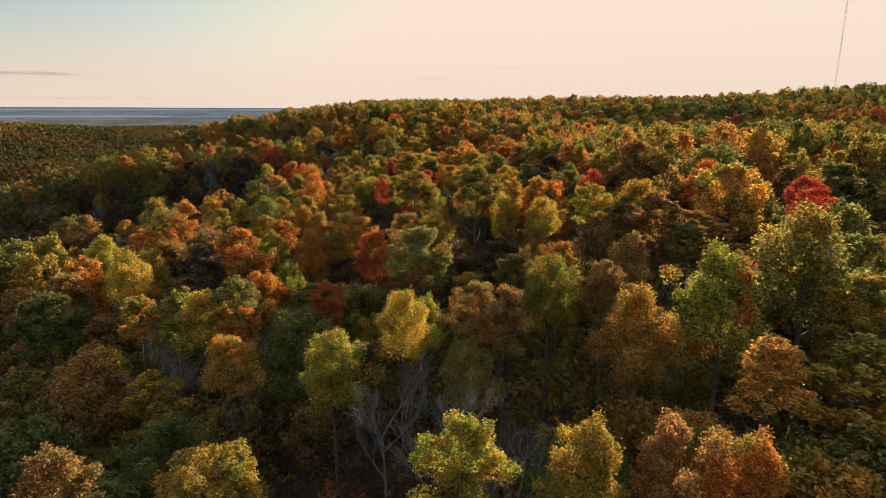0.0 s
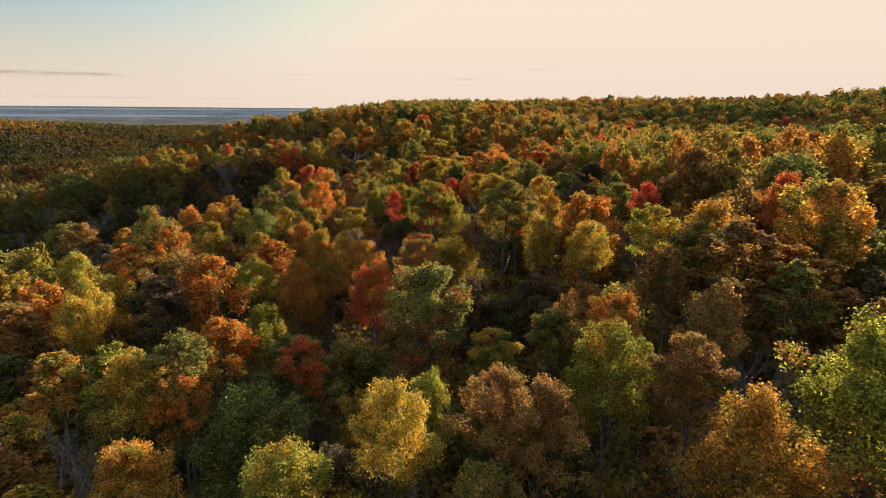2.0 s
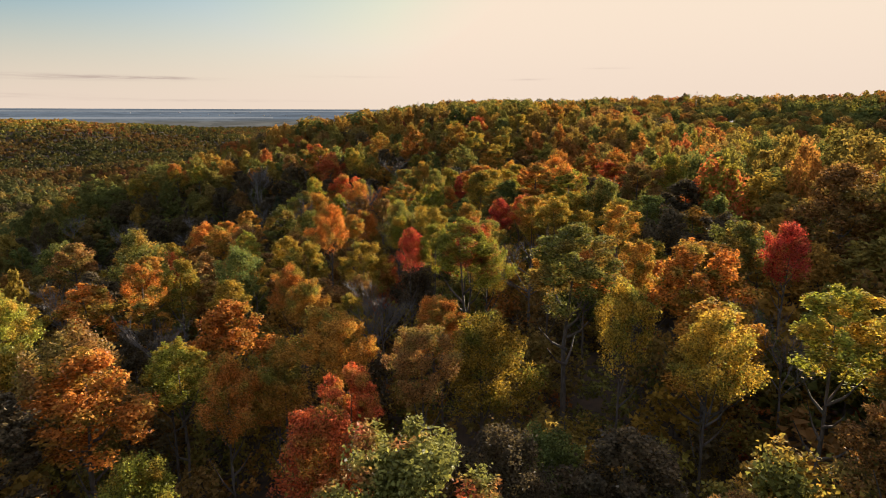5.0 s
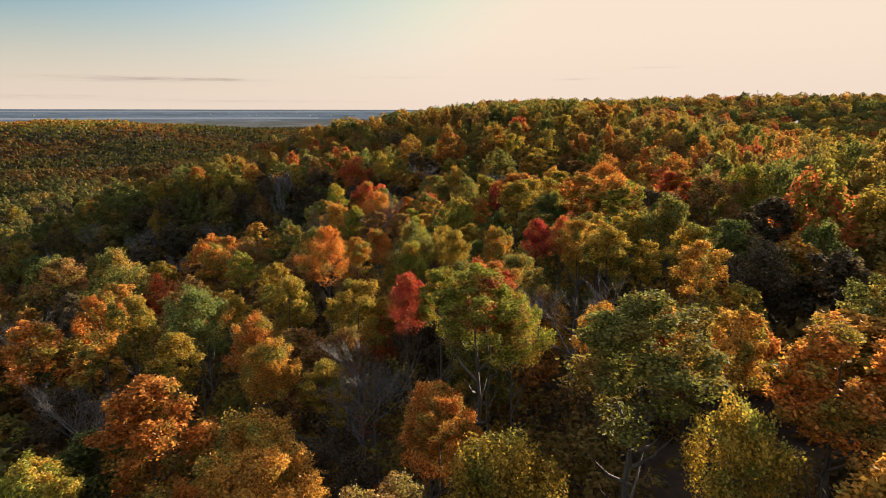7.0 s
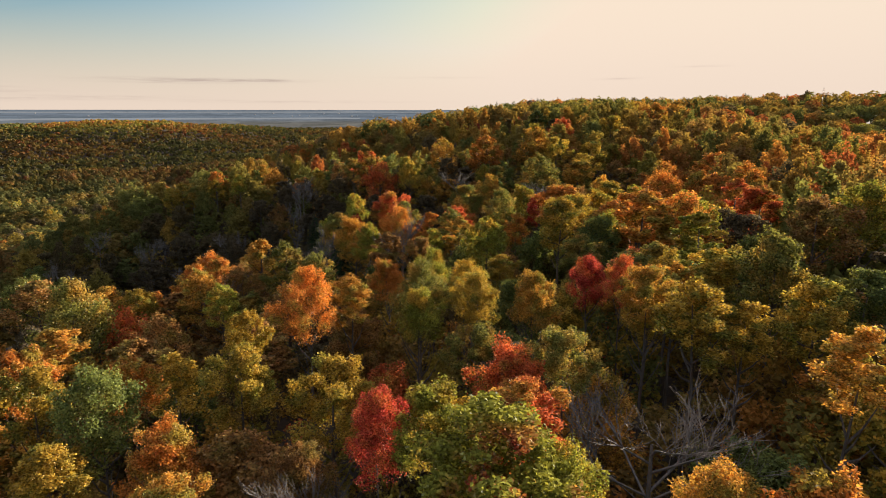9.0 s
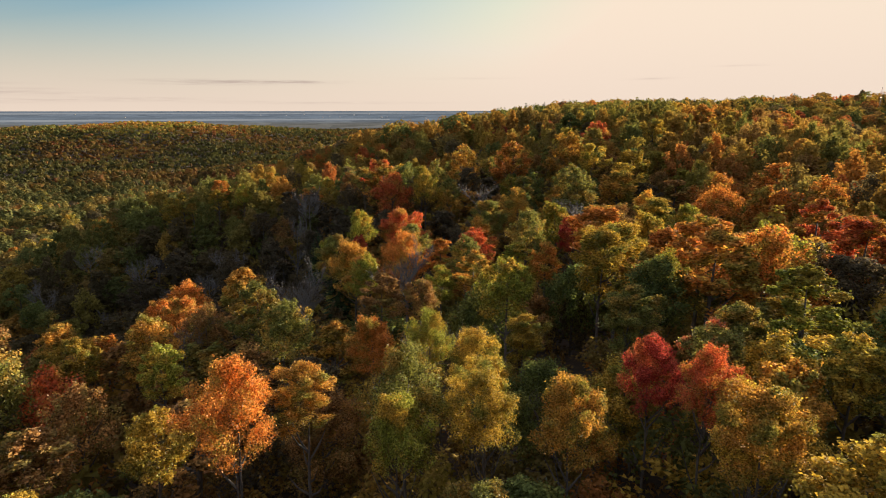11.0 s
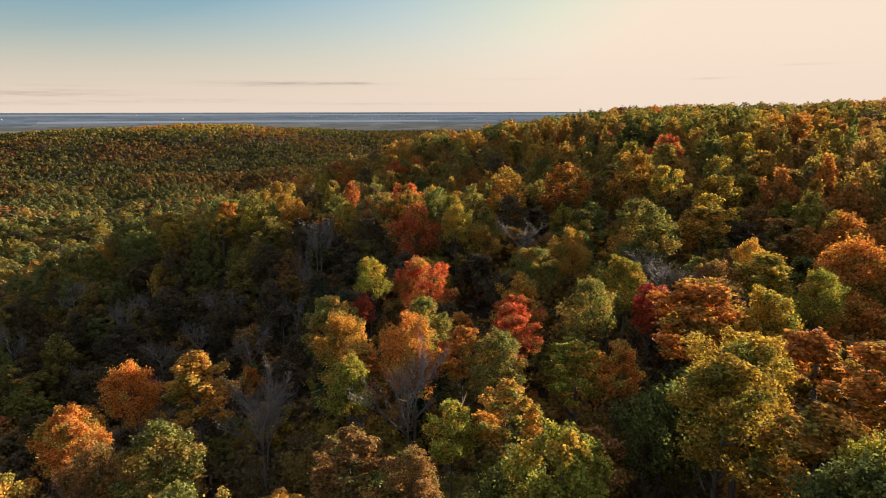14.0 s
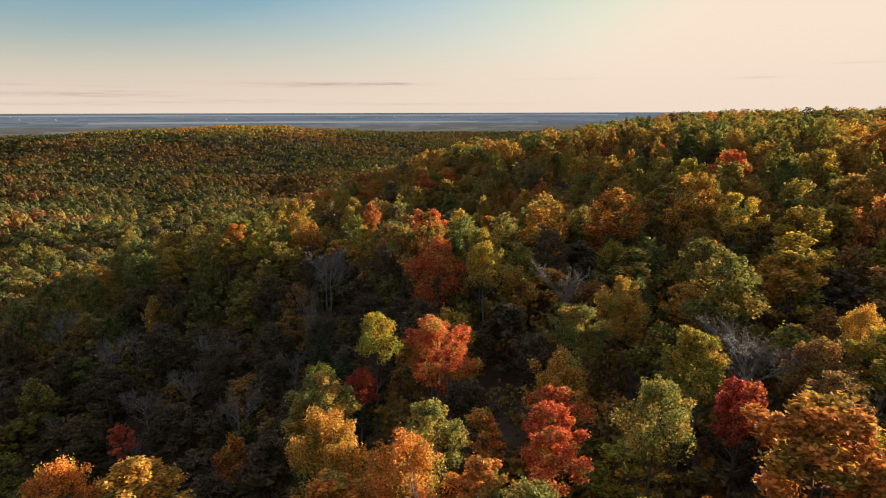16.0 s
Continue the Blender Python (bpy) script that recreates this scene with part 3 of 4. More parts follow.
NEEDLES = leaf_material("dark_needles", (0.035, 0.055, 0.022), (0.05, 0.065, 0.025))
SPRUCE = [spruce_model(s) for s in (61, 62)]


def plant_spruce(x, y, tall=1.0):
    root = new("spruce_tree", None)
    root.matrix_basis = pose(x, y, float(land(x, y)), 0, 0, float(rng.uniform(0, 360)))
    for child in SPRUCE[int(rng.integers(2))].children:
        ob = child.copy()
        scene.collection.objects.link(ob)
        ob.parent, ob.scale = root, (tall, tall, tall)
    tagged(root, "dark green spruce standing above the broadleaf crowns", "conifer", "spruces on the ridge")
    planted.append((x, y, 2.0))


# trees of a place, colour and size of their own: leaves, x, y, crown radius, height of the top
plant("lime", -2.1, 88.4, 1.7, 15.1)
plant("red", -3.7, 89.7, 1.5, 17.0)
plant("olive", 6.0, 51.5, 1.7, 13.3)
plant("lime", -6.9, 89.6, 1.8, 17.0)
plant("orange", 10.2, 51.5, 1.7, 14.3)
plant("orange", 6.3, 90.1, 2.1, 13.3)
plant("crimson", -9.0, 89.4, 1.3, 16.8)
plant("gold", 7.6, 76.3, 1.9, 14.2)
plant("amber", -10.1, 73.1, 2.1, 14.7)
plant("lime", 2.3, 54.0, 1.8, 11.3)
plant("orange", -23.8, 110.2, 2.3, 17.6)
plant("olive", -16.3, 115.6, 2.4, 15.8)
plant("olive", 4.3, 79.5, 3.2, 17.6)
plant("olive_red", -2.2, 56.7, 3.2, 15.7)
plant("gold", -12.1, 117.8, 1.9, 14.1)
plant("red", -10.5, 52.7, 1.7, 12.6)
plant("lime", 8.3, 45.2, 2.4, 14.7)
plant("gold", -14.5, 88.5, 1.7, 11.9)
plant("amber", 14.4, 77.6, 2.3, 12.2)
plant("lime", -1.4, 45.7, 1.8, 12.2)
plant("amber", -22.4, 114.9, 1.9, 15.3)
plant("amber", -18.7, 88.3, 2.0, 13.8)
plant("olive", -17.9, 50.9, 2.2, 14.8)
plant("crimson", -3.2, 121.6, 1.8, 13.3)
plant("orange", -4.7, 80.2, 1.7, 12.9)
plant("gold", 3.3, 122.2, 2.4, 12.7)
plant("rust", -15.2, 93.4, 1.7, 12.3)
plant("rust", 2.6, 48.3, 1.7, 11.0)
plant("gold", -4.9, 47.2, 1.7, 10.9)
plant("olive_red", 0.5, 125.2, 2.2, 12.8)
plant("lime", -16.1, 139.0, 2.6, 16.0)
plant("orange", -17.8, 56.6, 2.1, 13.7)
plant("lime", -7.3, 38.2, 2.4, 13.1)
plant("lime", -18.0, 124.2, 1.7, 15.2)
plant("amber", 13.1, 39.0, 2.8, 14.2)
plant("lime", -23.4, 74.5, 1.9, 13.5)
plant("orange", -17.2, 78.2, 1.9, 9.8)
plant("rust", -24.1, 137.7, 1.8, 14.7)
plant("amber", 15.3, 86.7, 3.0, 13.8)
plant("amber", -14.5, 38.7, 2.0, 14.1)
plant("gold", -16.5, 99.9, 2.6, 14.3)
plant("lime", -16.2, 61.0, 2.1, 12.8)
plant("olive", -25.2, 155.9, 2.5, 16.0)
plant("olive", -35.4, 131.3, 2.6, 14.8)
plant("amber", 21.6, 37.1, 1.7, 11.6)
plant("rust", -28.4, 138.1, 2.1, 15.4)
plant("green", -27.6, 93.6, 2.2, 16.8)
plant("lime", -19.5, 158.7, 2.3, 14.7)
plant("orange", -22.3, 81.2, 3.0, 14.7)
plant("red", -7.8, 67.7, 1.8, 13.6)
plant("olive", 19.9, 66.4, 2.5, 15.1)
plant("gold", -12.6, 130.1, 1.7, 12.8)
plant("lime_red", 20.1, 41.9, 3.7, 16.0)
plant("orange", -16.1, 159.9, 2.1, 14.4)
plant("lime", 16.6, 68.9, 2.2, 16.2)
plant("gold", -22.9, 100.0, 2.5, 15.3)
plant("gold", -20.1, 39.0, 2.1, 12.3)
plant("orange", -24.2, 127.6, 2.0, 14.0)
plant("orange", -29.6, 158.4, 2.1, 15.8)
plant("gold", -8.5, 148.8, 3.0, 16.7)
plant("amber", -21.3, 145.6, 2.1, 15.9)
plant("lime", -22.8, 51.2, 2.4, 14.5)
plant("lime", -24.5, 144.4, 1.8, 14.7)
plant("orange", 12.4, 92.2, 2.3, 10.9)
plant("dun", -25.3, 62.4, 2.6, 16.2)
plant("gold", 7.1, 109.6, 1.9, 12.4)
plant("orange", -23.2, 66.4, 3.0, 16.8)
plant("amber", 12.2, 73.9, 2.7, 13.7)
plant("olive", 23.6, 57.2, 2.3, 14.6)
plant("orange", -38.9, 155.4, 2.5, 14.8)
plant("olive", -41.8, 136.3, 2.8, 15.4)
plant("orange", -10.4, 168.5, 4.5, 17.5)
plant("olive", -35.2, 161.8, 2.6, 17.6)
plant("gold", 11.7, 112.6, 2.4, 12.7)
plant("orange", 1.1, 153.2, 3.6, 16.5)
plant("orange", -16.9, 48.2, 1.9, 13.0)
plant("red", -27.0, 165.6, 2.2, 14.8)
plant("olive", -20.8, 169.9, 2.7, 17.4)
plant("olive", 29.4, 47.8, 4.1, 17.8)
plant("gold", 24.6, 75.6, 2.5, 14.7)
plant("amber", -50.3, 130.4, 2.9, 13.9)
plant("amber", 3.6, 118.8, 2.4, 12.9)
plant("gold", -4.3, 173.3, 2.9, 15.5)
plant("orange", 13.0, 82.2, 2.9, 15.2)
plant("rust", -48.6, 136.2, 2.4, 13.5)
plant("lime", -36.1, 149.9, 2.2, 15.6)
plant("amber", -44.4, 162.2, 3.2, 16.0)
plant("orange", -5.8, 82.9, 2.2, 12.6)
plant("red", -7.1, 60.8, 2.3, 14.9)
plant("crimson", -15.5, 177.3, 2.5, 15.1)
plant("amber", -56.8, 153.0, 3.4, 16.3)
plant("orange", -45.5, 102.7, 2.7, 15.4)
plant("lime", 8.2, 151.0, 4.1, 14.7)
plant("amber", -11.9, 75.8, 2.4, 14.7)
plant("amber", -30.2, 178.6, 3.0, 14.8)
plant("gold", -36.3, 96.7, 2.3, 16.3)
plant("gold", -7.2, 153.6, 3.8, 17.0)
plant("rust", -28.1, 71.5, 4.0, 16.5)
plant("orange", -66.4, 153.0, 3.0, 16.8)
plant("lime", -19.3, 185.9, 3.0, 15.3)
plant("crimson", -49.2, 172.9, 1.7, 15.0)
plant("rust", -9.7, 188.3, 2.9, 14.6)
plant("orange", -61.0, 142.5, 2.8, 14.4)
plant("red", -28.4, 169.1, 2.2, 14.8)
plant("amber", 22.5, 70.4, 3.3, 15.9)
plant("amber", 36.8, 77.6, 4.7, 17.2)
plant("lime_red", -4.1, 87.3, 2.6, 17.5)
plant("lime", -55.6, 174.5, 1.7, 15.5)
plant("olive", -32.0, 190.1, 3.2, 14.2)
plant("red", -47.1, 183.6, 3.2, 14.9)
plant("lime", -53.5, 182.0, 2.5, 16.9)
plant("orange", 1.5, 141.3, 3.4, 16.7)
plant("crimson", 41.7, 69.9, 2.3, 17.2)
plant("olive", -18.0, 199.5, 4.8, 17.8)
plant("orange", -46.7, 76.1, 3.5, 15.5)
plant("olive", -56.9, 117.6, 3.8, 17.0)
plant("amber", -28.8, 199.2, 3.1, 13.3)
plant("red", 38.8, 90.6, 2.8, 14.9)
plant("red", -44.3, 179.9, 3.3, 16.6)
plant("amber", -74.1, 138.2, 3.0, 14.2)
plant("lime", -51.1, 205.8, 2.7, 14.1)
plant("orange", 20.4, 193.1, 4.1, 14.8)
plant("orange", -36.4, 226.4, 4.7, 16.3)
plant("red", -65.0, 216.0, 4.2, 13.5)
plant("gold", -10.3, 229.9, 4.8, 14.8)
plant("orange", 7.5, 212.8, 5.0, 13.5)
plant("gold", -19.0, 233.2, 3.3, 15.8)
plant("amber", -25.1, 238.9, 5.2, 17.8)
plant("orange", 18.2, 218.5, 5.2, 14.2)
plant("olive", 1.6, 38.1, 1.9, 11.5)
plant("green", -40.4, 58.4, 3.3, 15.2)
plant("lime", -51.0, 88.8, 2.8, 15.8)
plant("gold", -38.2, 70.9, 2.5, 15.4)
plant("rust", 9.3, 56.9, 1.9, 13.0)
plant("rust", 21.5, 61.8, 3.7, 16.2)
plant("olive", -50.2, 168.1, 3.5, 16.7)
plant("crimson", 22.0, 89.6, 1.9, 14.2)
plant("green", -85.6, 134.5, 3.8, 18.0)
plant("rust", 33.9, 107.9, 4.3, 15.5)
plant("rust", -79.6, 131.9, 3.8, 16.9)
plant("amber", -48.2, 108.1, 3.0, 15.0)
plant("gold", 7.0, 122.2, 2.1, 12.8)
plant("orange", 5.9, 144.7, 3.9, 15.3)
plant("orange", -34.1, 157.5, 3.1, 17.0)
plant("orange", -30.4, 98.7, 1.9, 15.8)
plant("gold", -30.9, 103.3, 1.9, 13.9)
plant("olive", -9.2, 106.7, 2.0, 13.2)
plant("gold", -14.7, 123.8, 1.9, 13.7)
plant("red", -29.4, 172.9, 2.9, 14.5)
plant("green", -3.1, 140.1, 2.9, 14.3)
plant("olive", -5.1, 135.4, 2.5, 13.2)
plant("olive", 2.7, 132.8, 2.2, 11.9)
plant("orange", -33.9, 168.5, 1.9, 14.0)
plant("orange", -114.6, 218.7, 2.5, 12.6)
plant("gold", -121.3, 207.4, 2.5, 12.6)
plant("gold", -116.7, 203.2, 2.5, 12.6)
plant("amber", -263.3, 277.0, 2.8, 12.6)
plant("lime", -302.4, 280.2, 2.8, 12.6)
plant("lime", -103.3, 213.7, 2.6, 12.6)
plant("amber", -103.4, 225.4, 2.7, 12.6)
plant("orange", -122.7, 277.9, 2.8, 12.6)
plant("lime", -359.6, 346.3, 4.6, 14.6)
plant("gold", -304.6, 323.8, 4.6, 14.6)
plant("orange", -252.9, 256.0, 2.8, 12.6)
plant("olive", -113.8, 207.4, 2.5, 12.6)
plant("gold", -108.9, 210.8, 2.5, 12.6)
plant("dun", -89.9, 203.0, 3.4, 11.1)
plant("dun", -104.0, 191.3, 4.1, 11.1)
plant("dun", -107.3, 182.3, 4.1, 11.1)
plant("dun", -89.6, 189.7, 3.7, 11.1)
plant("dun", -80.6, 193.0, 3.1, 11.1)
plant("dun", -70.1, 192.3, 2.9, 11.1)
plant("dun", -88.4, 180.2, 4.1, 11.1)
plant("crimson", -92.2, 174.2, 1.9, 12.6)
plant("green", -247.9, 266.1, 2.8, 12.6)
plant("green", -129.7, 172.0, 2.8, 12.6)
plant("gold", -119.1, 209.8, 2.5, 12.6)
plant("amber", -139.8, 203.4, 2.8, 12.6)
plant("gold", -433.6, 484.5, 4.6, 14.6)
plant("orange", -122.9, 284.2, 2.8, 12.6)
plant("amber", -111.2, 291.3, 2.8, 12.6)
plant("olive", 33.8, 54.4, 4.6, 14.6)
plant("lime", 1.0, 24.4, 2.1, 14.6)
plant("olive", 60.5, 93.1, 4.6, 14.6)
plant("gold", 30.6, 42.1, 2.4, 14.6)
plant("amber", 17.6, 30.5, 1.9, 14.6)
plant("rust", 10.1, 23.3, 2.0, 14.6)
plant("orange", 12.4, 21.8, 1.9, 14.6)
plant("gold", -9.4, 24.3, 1.9, 14.6)
plant("olive", 38.7, 55.5, 3.7, 14.6)
plant("gold", -64.4, 92.4, 4.2, 14.6)
plant("rust", -18.3, 25.8, 1.9, 14.6)
plant("dun", -3.9, 23.1, 1.9, 11.1)
plant("olive", -79.5, 110.0, 4.4, 14.6)
plant("gold", -39.5, 77.0, 2.8, 14.6)
plant("rust", -45.0, 70.0, 3.1, 14.6)
plant("dun", -5.6, 41.1, 1.9, 11.1)
plant("gold", 6.3, 23.1, 1.9, 14.6)
plant("gold", -20.2, 48.2, 2.2, 14.6)
plant("rust", 2.4, 41.2, 1.9, 14.6)
plant("gold", -2.8, 40.3, 1.9, 14.6)
plant("rust", 4.3, 39.9, 1.9, 14.6)
plant("rust", 12.2, 43.8, 1.9, 14.6)
plant("orange", 25.5, 61.2, 1.9, 14.6)
plant("gold", -36.1, 66.9, 2.3, 14.6)
plant("red", -5.4, 99.0, 2.3, 14.6)
plant("rust", -4.4, 70.3, 2.0, 14.6)
plant("amber", -27.2, 51.4, 1.9, 14.6)
plant("red", 35.9, 85.9, 2.1, 14.6)
plant("rust", 16.3, 51.4, 2.1, 14.6)
plant("rust", 16.0, 61.0, 2.0, 14.6)
plant("lime", -20.7, 71.7, 1.9, 14.6)
plant("orange", -49.5, 98.3, 3.4, 14.6)
plant("gold", 4.0, 108.0, 2.2, 14.6)
plant("amber", 9.8, 85.9, 1.9, 14.6)
plant("gold", 11.2, 69.6, 1.9, 14.6)
plant("amber", -12.5, 69.5, 1.9, 14.6)
plant("orange", -15.4, 68.2, 1.9, 14.6)
plant("olive", 18.6, 90.2, 2.2, 14.6)
plant("green", -119.5, 167.1, 2.8, 12.6)
plant("orange", -21.3, 91.6, 2.0, 14.6)
plant("olive", -3.2, 101.0, 1.9, 14.6)
plant("amber", 3.1, 89.8, 1.7, 13.6)
plant("amber", 9.9, 99.4, 1.9, 14.6)
plant("gold", -26.8, 89.7, 1.9, 14.6)
plant("amber", 1.3, 112.3, 1.9, 14.6)
plant("lime", -15.4, 112.4, 1.9, 14.6)
plant("lime", 6.4, 131.8, 2.6, 14.6)
plant("red", 15.2, 154.0, 3.2, 14.6)
plant("gold", -30.1, 110.6, 1.9, 14.6)
plant("olive", 10.5, 119.0, 2.6, 14.6)
plant("rust", 16.8, 134.2, 3.4, 14.6)
plant("lime", 22.2, 138.3, 3.3, 14.6)
plant("gold", -11.3, 114.4, 1.9, 14.6)
plant("gold", 1.5, 115.4, 2.0, 13.2)
plant("orange", 13.5, 196.7, 4.6, 14.6)
plant("red", 16.5, 177.0, 3.1, 14.6)
plant("lime", -41.8, 123.2, 2.1, 13.6)
plant("amber", -6.8, 114.0, 1.9, 14.6)
plant("red", -0.4, 118.4, 1.6, 13.8)
plant("olive", -114.2, 166.0, 2.8, 12.6)
plant("gold", -58.0, 127.9, 2.5, 13.2)
plant("red", -55.6, 200.6, 3.9, 14.6)
plant("gold", -48.2, 200.5, 2.8, 14.6)
plant("amber", -10.8, 212.0, 4.6, 14.6)
plant("olive", -65.6, 207.8, 2.5, 14.6)
plant("orange", -53.1, 137.8, 2.2, 14.6)
plant("amber", -3.8, 146.5, 3.0, 14.6)
plant("orange", -2.0, 162.4, 4.2, 14.6)
plant("rust", -9.0, 180.9, 2.7, 14.6)
plant("gold", -3.6, 191.5, 3.4, 14.6)
plant("lime", 0.7, 183.7, 2.8, 14.6)
plant("orange", 6.8, 196.6, 4.6, 14.6)
plant("lime", -2.5, 142.5, 1.9, 14.6)
plant("orange", -60.2, 207.3, 4.0, 14.6)
plant("amber", -45.7, 219.6, 4.6, 14.6)
plant("gold", -10.9, 219.3, 4.6, 14.6)
plant("orange", 7.6, 294.4, 4.6, 14.6)
plant("amber", -61.1, 156.6, 2.6, 14.6)
plant("lime", -314.2, 288.8, 2.8, 12.6)
plant("amber", -5.4, 196.9, 2.0, 14.6)
plant("green", -33.7, 299.8, 4.6, 14.6)
plant("gold", -6.1, 269.5, 4.6, 14.6)
plant("olive", -21.4, 213.3, 2.8, 14.6)
plant("red", -21.6, 275.7, 4.6, 14.6)
plant("dun", -6.5, 216.5, 3.8, 11.1)
plant_bare(-0.3, 31.4, 0.90, 0, 0.90)
plant_bare(-3.2, 32.8, 0.86, 1, 0.90)
plant_bare(3.8, 27.2, 0.85, 2, 0.90)
plant_bare(16.5, 47.5, 0.87, 0, 0.90)
plant_bare(-32.8, 86.0, 0.90, 1, 0.90)
plant_bare(1.5, 97.6, 1.0, 2, 1.35)
plant_bare(-11.5, 88.3, 0.86, 0, 0.90)
plant_bare(-59.0, 105.0, 0.92, 1, 0.90)
plant_bare(-11.8, 91.3, 0.85, 0, 0.90)
plant_bare(-123.5, 171.7, 0.95, 1, 0.96)
plant_bare(-31.3, 150.6, 1.28, 2, 0.8)
plant_bare(-20.5, 133.1, 0.88, 0, 0.90)
plant_bare(-46.8, 151.1, 0.90, 1, 0.90)
plant_bare(-42.7, 146.4, 1.18, 2, 0.7)
plant_bare(-14.3, 193.0, 0.99, 0, 1.25)
plant_bare(-14.4, 188.7, 0.97, 1, 1.05)
plant_bare(-7.3, 183.6, 0.93, 2, 0.90)
plant_bare(-50.7, 134.1, 0.90, 0, 0.90)
plant_bare(-79.9, 205.7, 0.92, 1, 0.90)
plant_bare(-78.8, 205.4, 0.91, 2, 0.90)
plant_bare(-110.2, 186.2, 0.94, 0, 0.90)
plant_bare(-73.4, 178.8, 0.90, 1, 0.90)
plant_bare(-91.3, 185.4, 0.92, 2, 0.90)
plant_bare(-127.2, 186.8, 0.92, 0, 0.90)
plant_bare(-20.0, 41.9, 0.85, 1, 0.90)
plant_bare(-92.5, 191.2, 0.90, 2, 0.90)
plant_bare(-95.1, 181.0, 0.90, 0, 0.90)
# spruces along the skyline
plant_spruce(62, 466, 0.98)
plant_spruce(187, 486, 1.03)
plant_spruce(236, 508, 0.88)
plant_spruce(295, 523, 0.93)
plant_spruce(313, 513, 1.13)
plant_spruce(114, 467, 0.88)
plant_spruce(-61, 396, 0.93)
plant_spruce(-55, 402, 0.83)
plant_spruce(45, 482, 0.88)
plant_spruce(83, 497, 0.93)
plant_spruce(103, 513, 0.98)
plant_spruce(-58, 379, 0.93)
plant_spruce(-55, 384, 0.83)
plant_spruce(-60, 394, 0.98)
plant_spruce(-52, 400, 0.88)
plant_spruce(-2, 517, 0.98)
plant_spruce(-20, 507, 0.83)
plant_spruce(327, 515, 0.88)
plant_spruce(340, 507, 0.88)
plant_spruce(205, 519, 1.03)
plant_spruce(-35, 163, 0.95)
plant_spruce(-57, 180, 0.95)
plant_spruce(-65, 186, 0.95)
plant_spruce(-33, 293, 0.95)
plant_spruce(-49, 166, 0.95)
# more of them along the crest, singly and in small stands
crest = np.random.default_rng(91)
for i in range(46):
    u = i / 45
    x = -75 + 410 * u + crest.uniform(-6, 6)
    y = 372 + 120 * min(1, u / 0.35) + 30 * u + crest.uniform(-14, 14)
    plant_spruce(round(x, 1), round(y, 1), round(crest.uniform(0.72, 1.06), 2))
radio_mast(107, 487, 18.5, 0.9, 3, "thin lattice mast poking above the treetops of the ridge")


# ---- the rest of the wood ----
def mood(x, y):
    """Which colours grow where: slow drifts over the hills."""
    a = noise.noise(Vector((x / 45, y / 45, 3.1))) if math.hypot(x, y) < 450 else noise.noise(Vector((x / 90, y / 130, 3.1)))
    b = noise.noise(Vector((x / 120, y / 120, 8.7)))
    return a, b


PALETTE = ["green", "olive", "lime", "gold", "amber", "orange", "rust", "red", "crimson", "dun"]


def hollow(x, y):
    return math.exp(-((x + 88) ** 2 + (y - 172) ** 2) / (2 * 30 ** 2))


def lower_wood(x, y):
    return 1 / (1 + np.exp((canopy(x, y) - 30) / 5))


def shares(x, y, drift=1.4, low=None):
    a, b = mood(x, y)
    low = float(lower_wood(x, y)) if low is None else low      # the lower wood is greener
    w = np.array([1.6 + 4.0 * low, 2.1 + 3.0 * low, 0.7 + 2.2 * low, 1.1 + 0.5 * low, 2.3 - 1.2 * low, 2.9 - 1.8 * low, 2.5 - 0.8 * low, 1.6 - 1.2 * low, 0.16 - 0.12 * low, 0.7 + 1.2 * low])
    warm = np.array([-1, -0.7, -0.5, 0.2, 0.7, 1, 0.6, 1, 0.8, 0])
    w = w * np.exp(warm * (a + b) * drift)
    thin = hollow(x, y)       # thin brown trees in the shaded hollow, their dun darkened to deepen that shade
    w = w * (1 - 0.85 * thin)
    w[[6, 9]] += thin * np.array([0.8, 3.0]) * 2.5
    return w / w.sum()


def jittered(x0, x1, y0, y1, step, keep):
    xs, ys = np.arange(x0, x1, step), np.arange(y0, y1, step * 0.87)
    gx, gy = np.meshgrid(xs, ys)
    gx = gx + (np.arange(len(ys)) % 2)[:, None] * step / 2
    px = (gx + rng.uniform(-0.36, 0.36, gx.shape) * step).ravel()
    py = (gy + rng.uniform(-0.36, 0.36, gy.shape) * step).ravel()
    ok = keep(px, py)
    return px[ok], py[ok]


def free(x, y, gap=0.8):
    return all((x - a) ** 2 + (y - b) ** 2 > (gap * (r + 2.6)) ** 2 for a, b, r in planted if abs(x - a) < 9 and abs(y - b) < 9)


# dark openings between the crowns, where no tall tree stands
GLADES = [
    (-26, 104), (-26, 108), (-23, 100), (-4, 109), (-2, 113), (-100, 170), (-35, 133), (-42, 141), (-10, 138), (-11, 151), (-14, 147), (-83, 178), (-58, 168), (-43, 186), (-38, 184), (-42, 192), (-54, 179), (-16, 74), (-12, 64), (6, 47), (-3, 34), (-10, 36), (7, 39), (-19, 39), (-13, 88), (-27, 117), (10, 95), (-1, 85), (-13, 140), (-10, 133)
]


def open_sky(x, y):
    return all((x - a) ** 2 + (y - b) ** 2 > 4.2 ** 2 for a, b in GLADES)


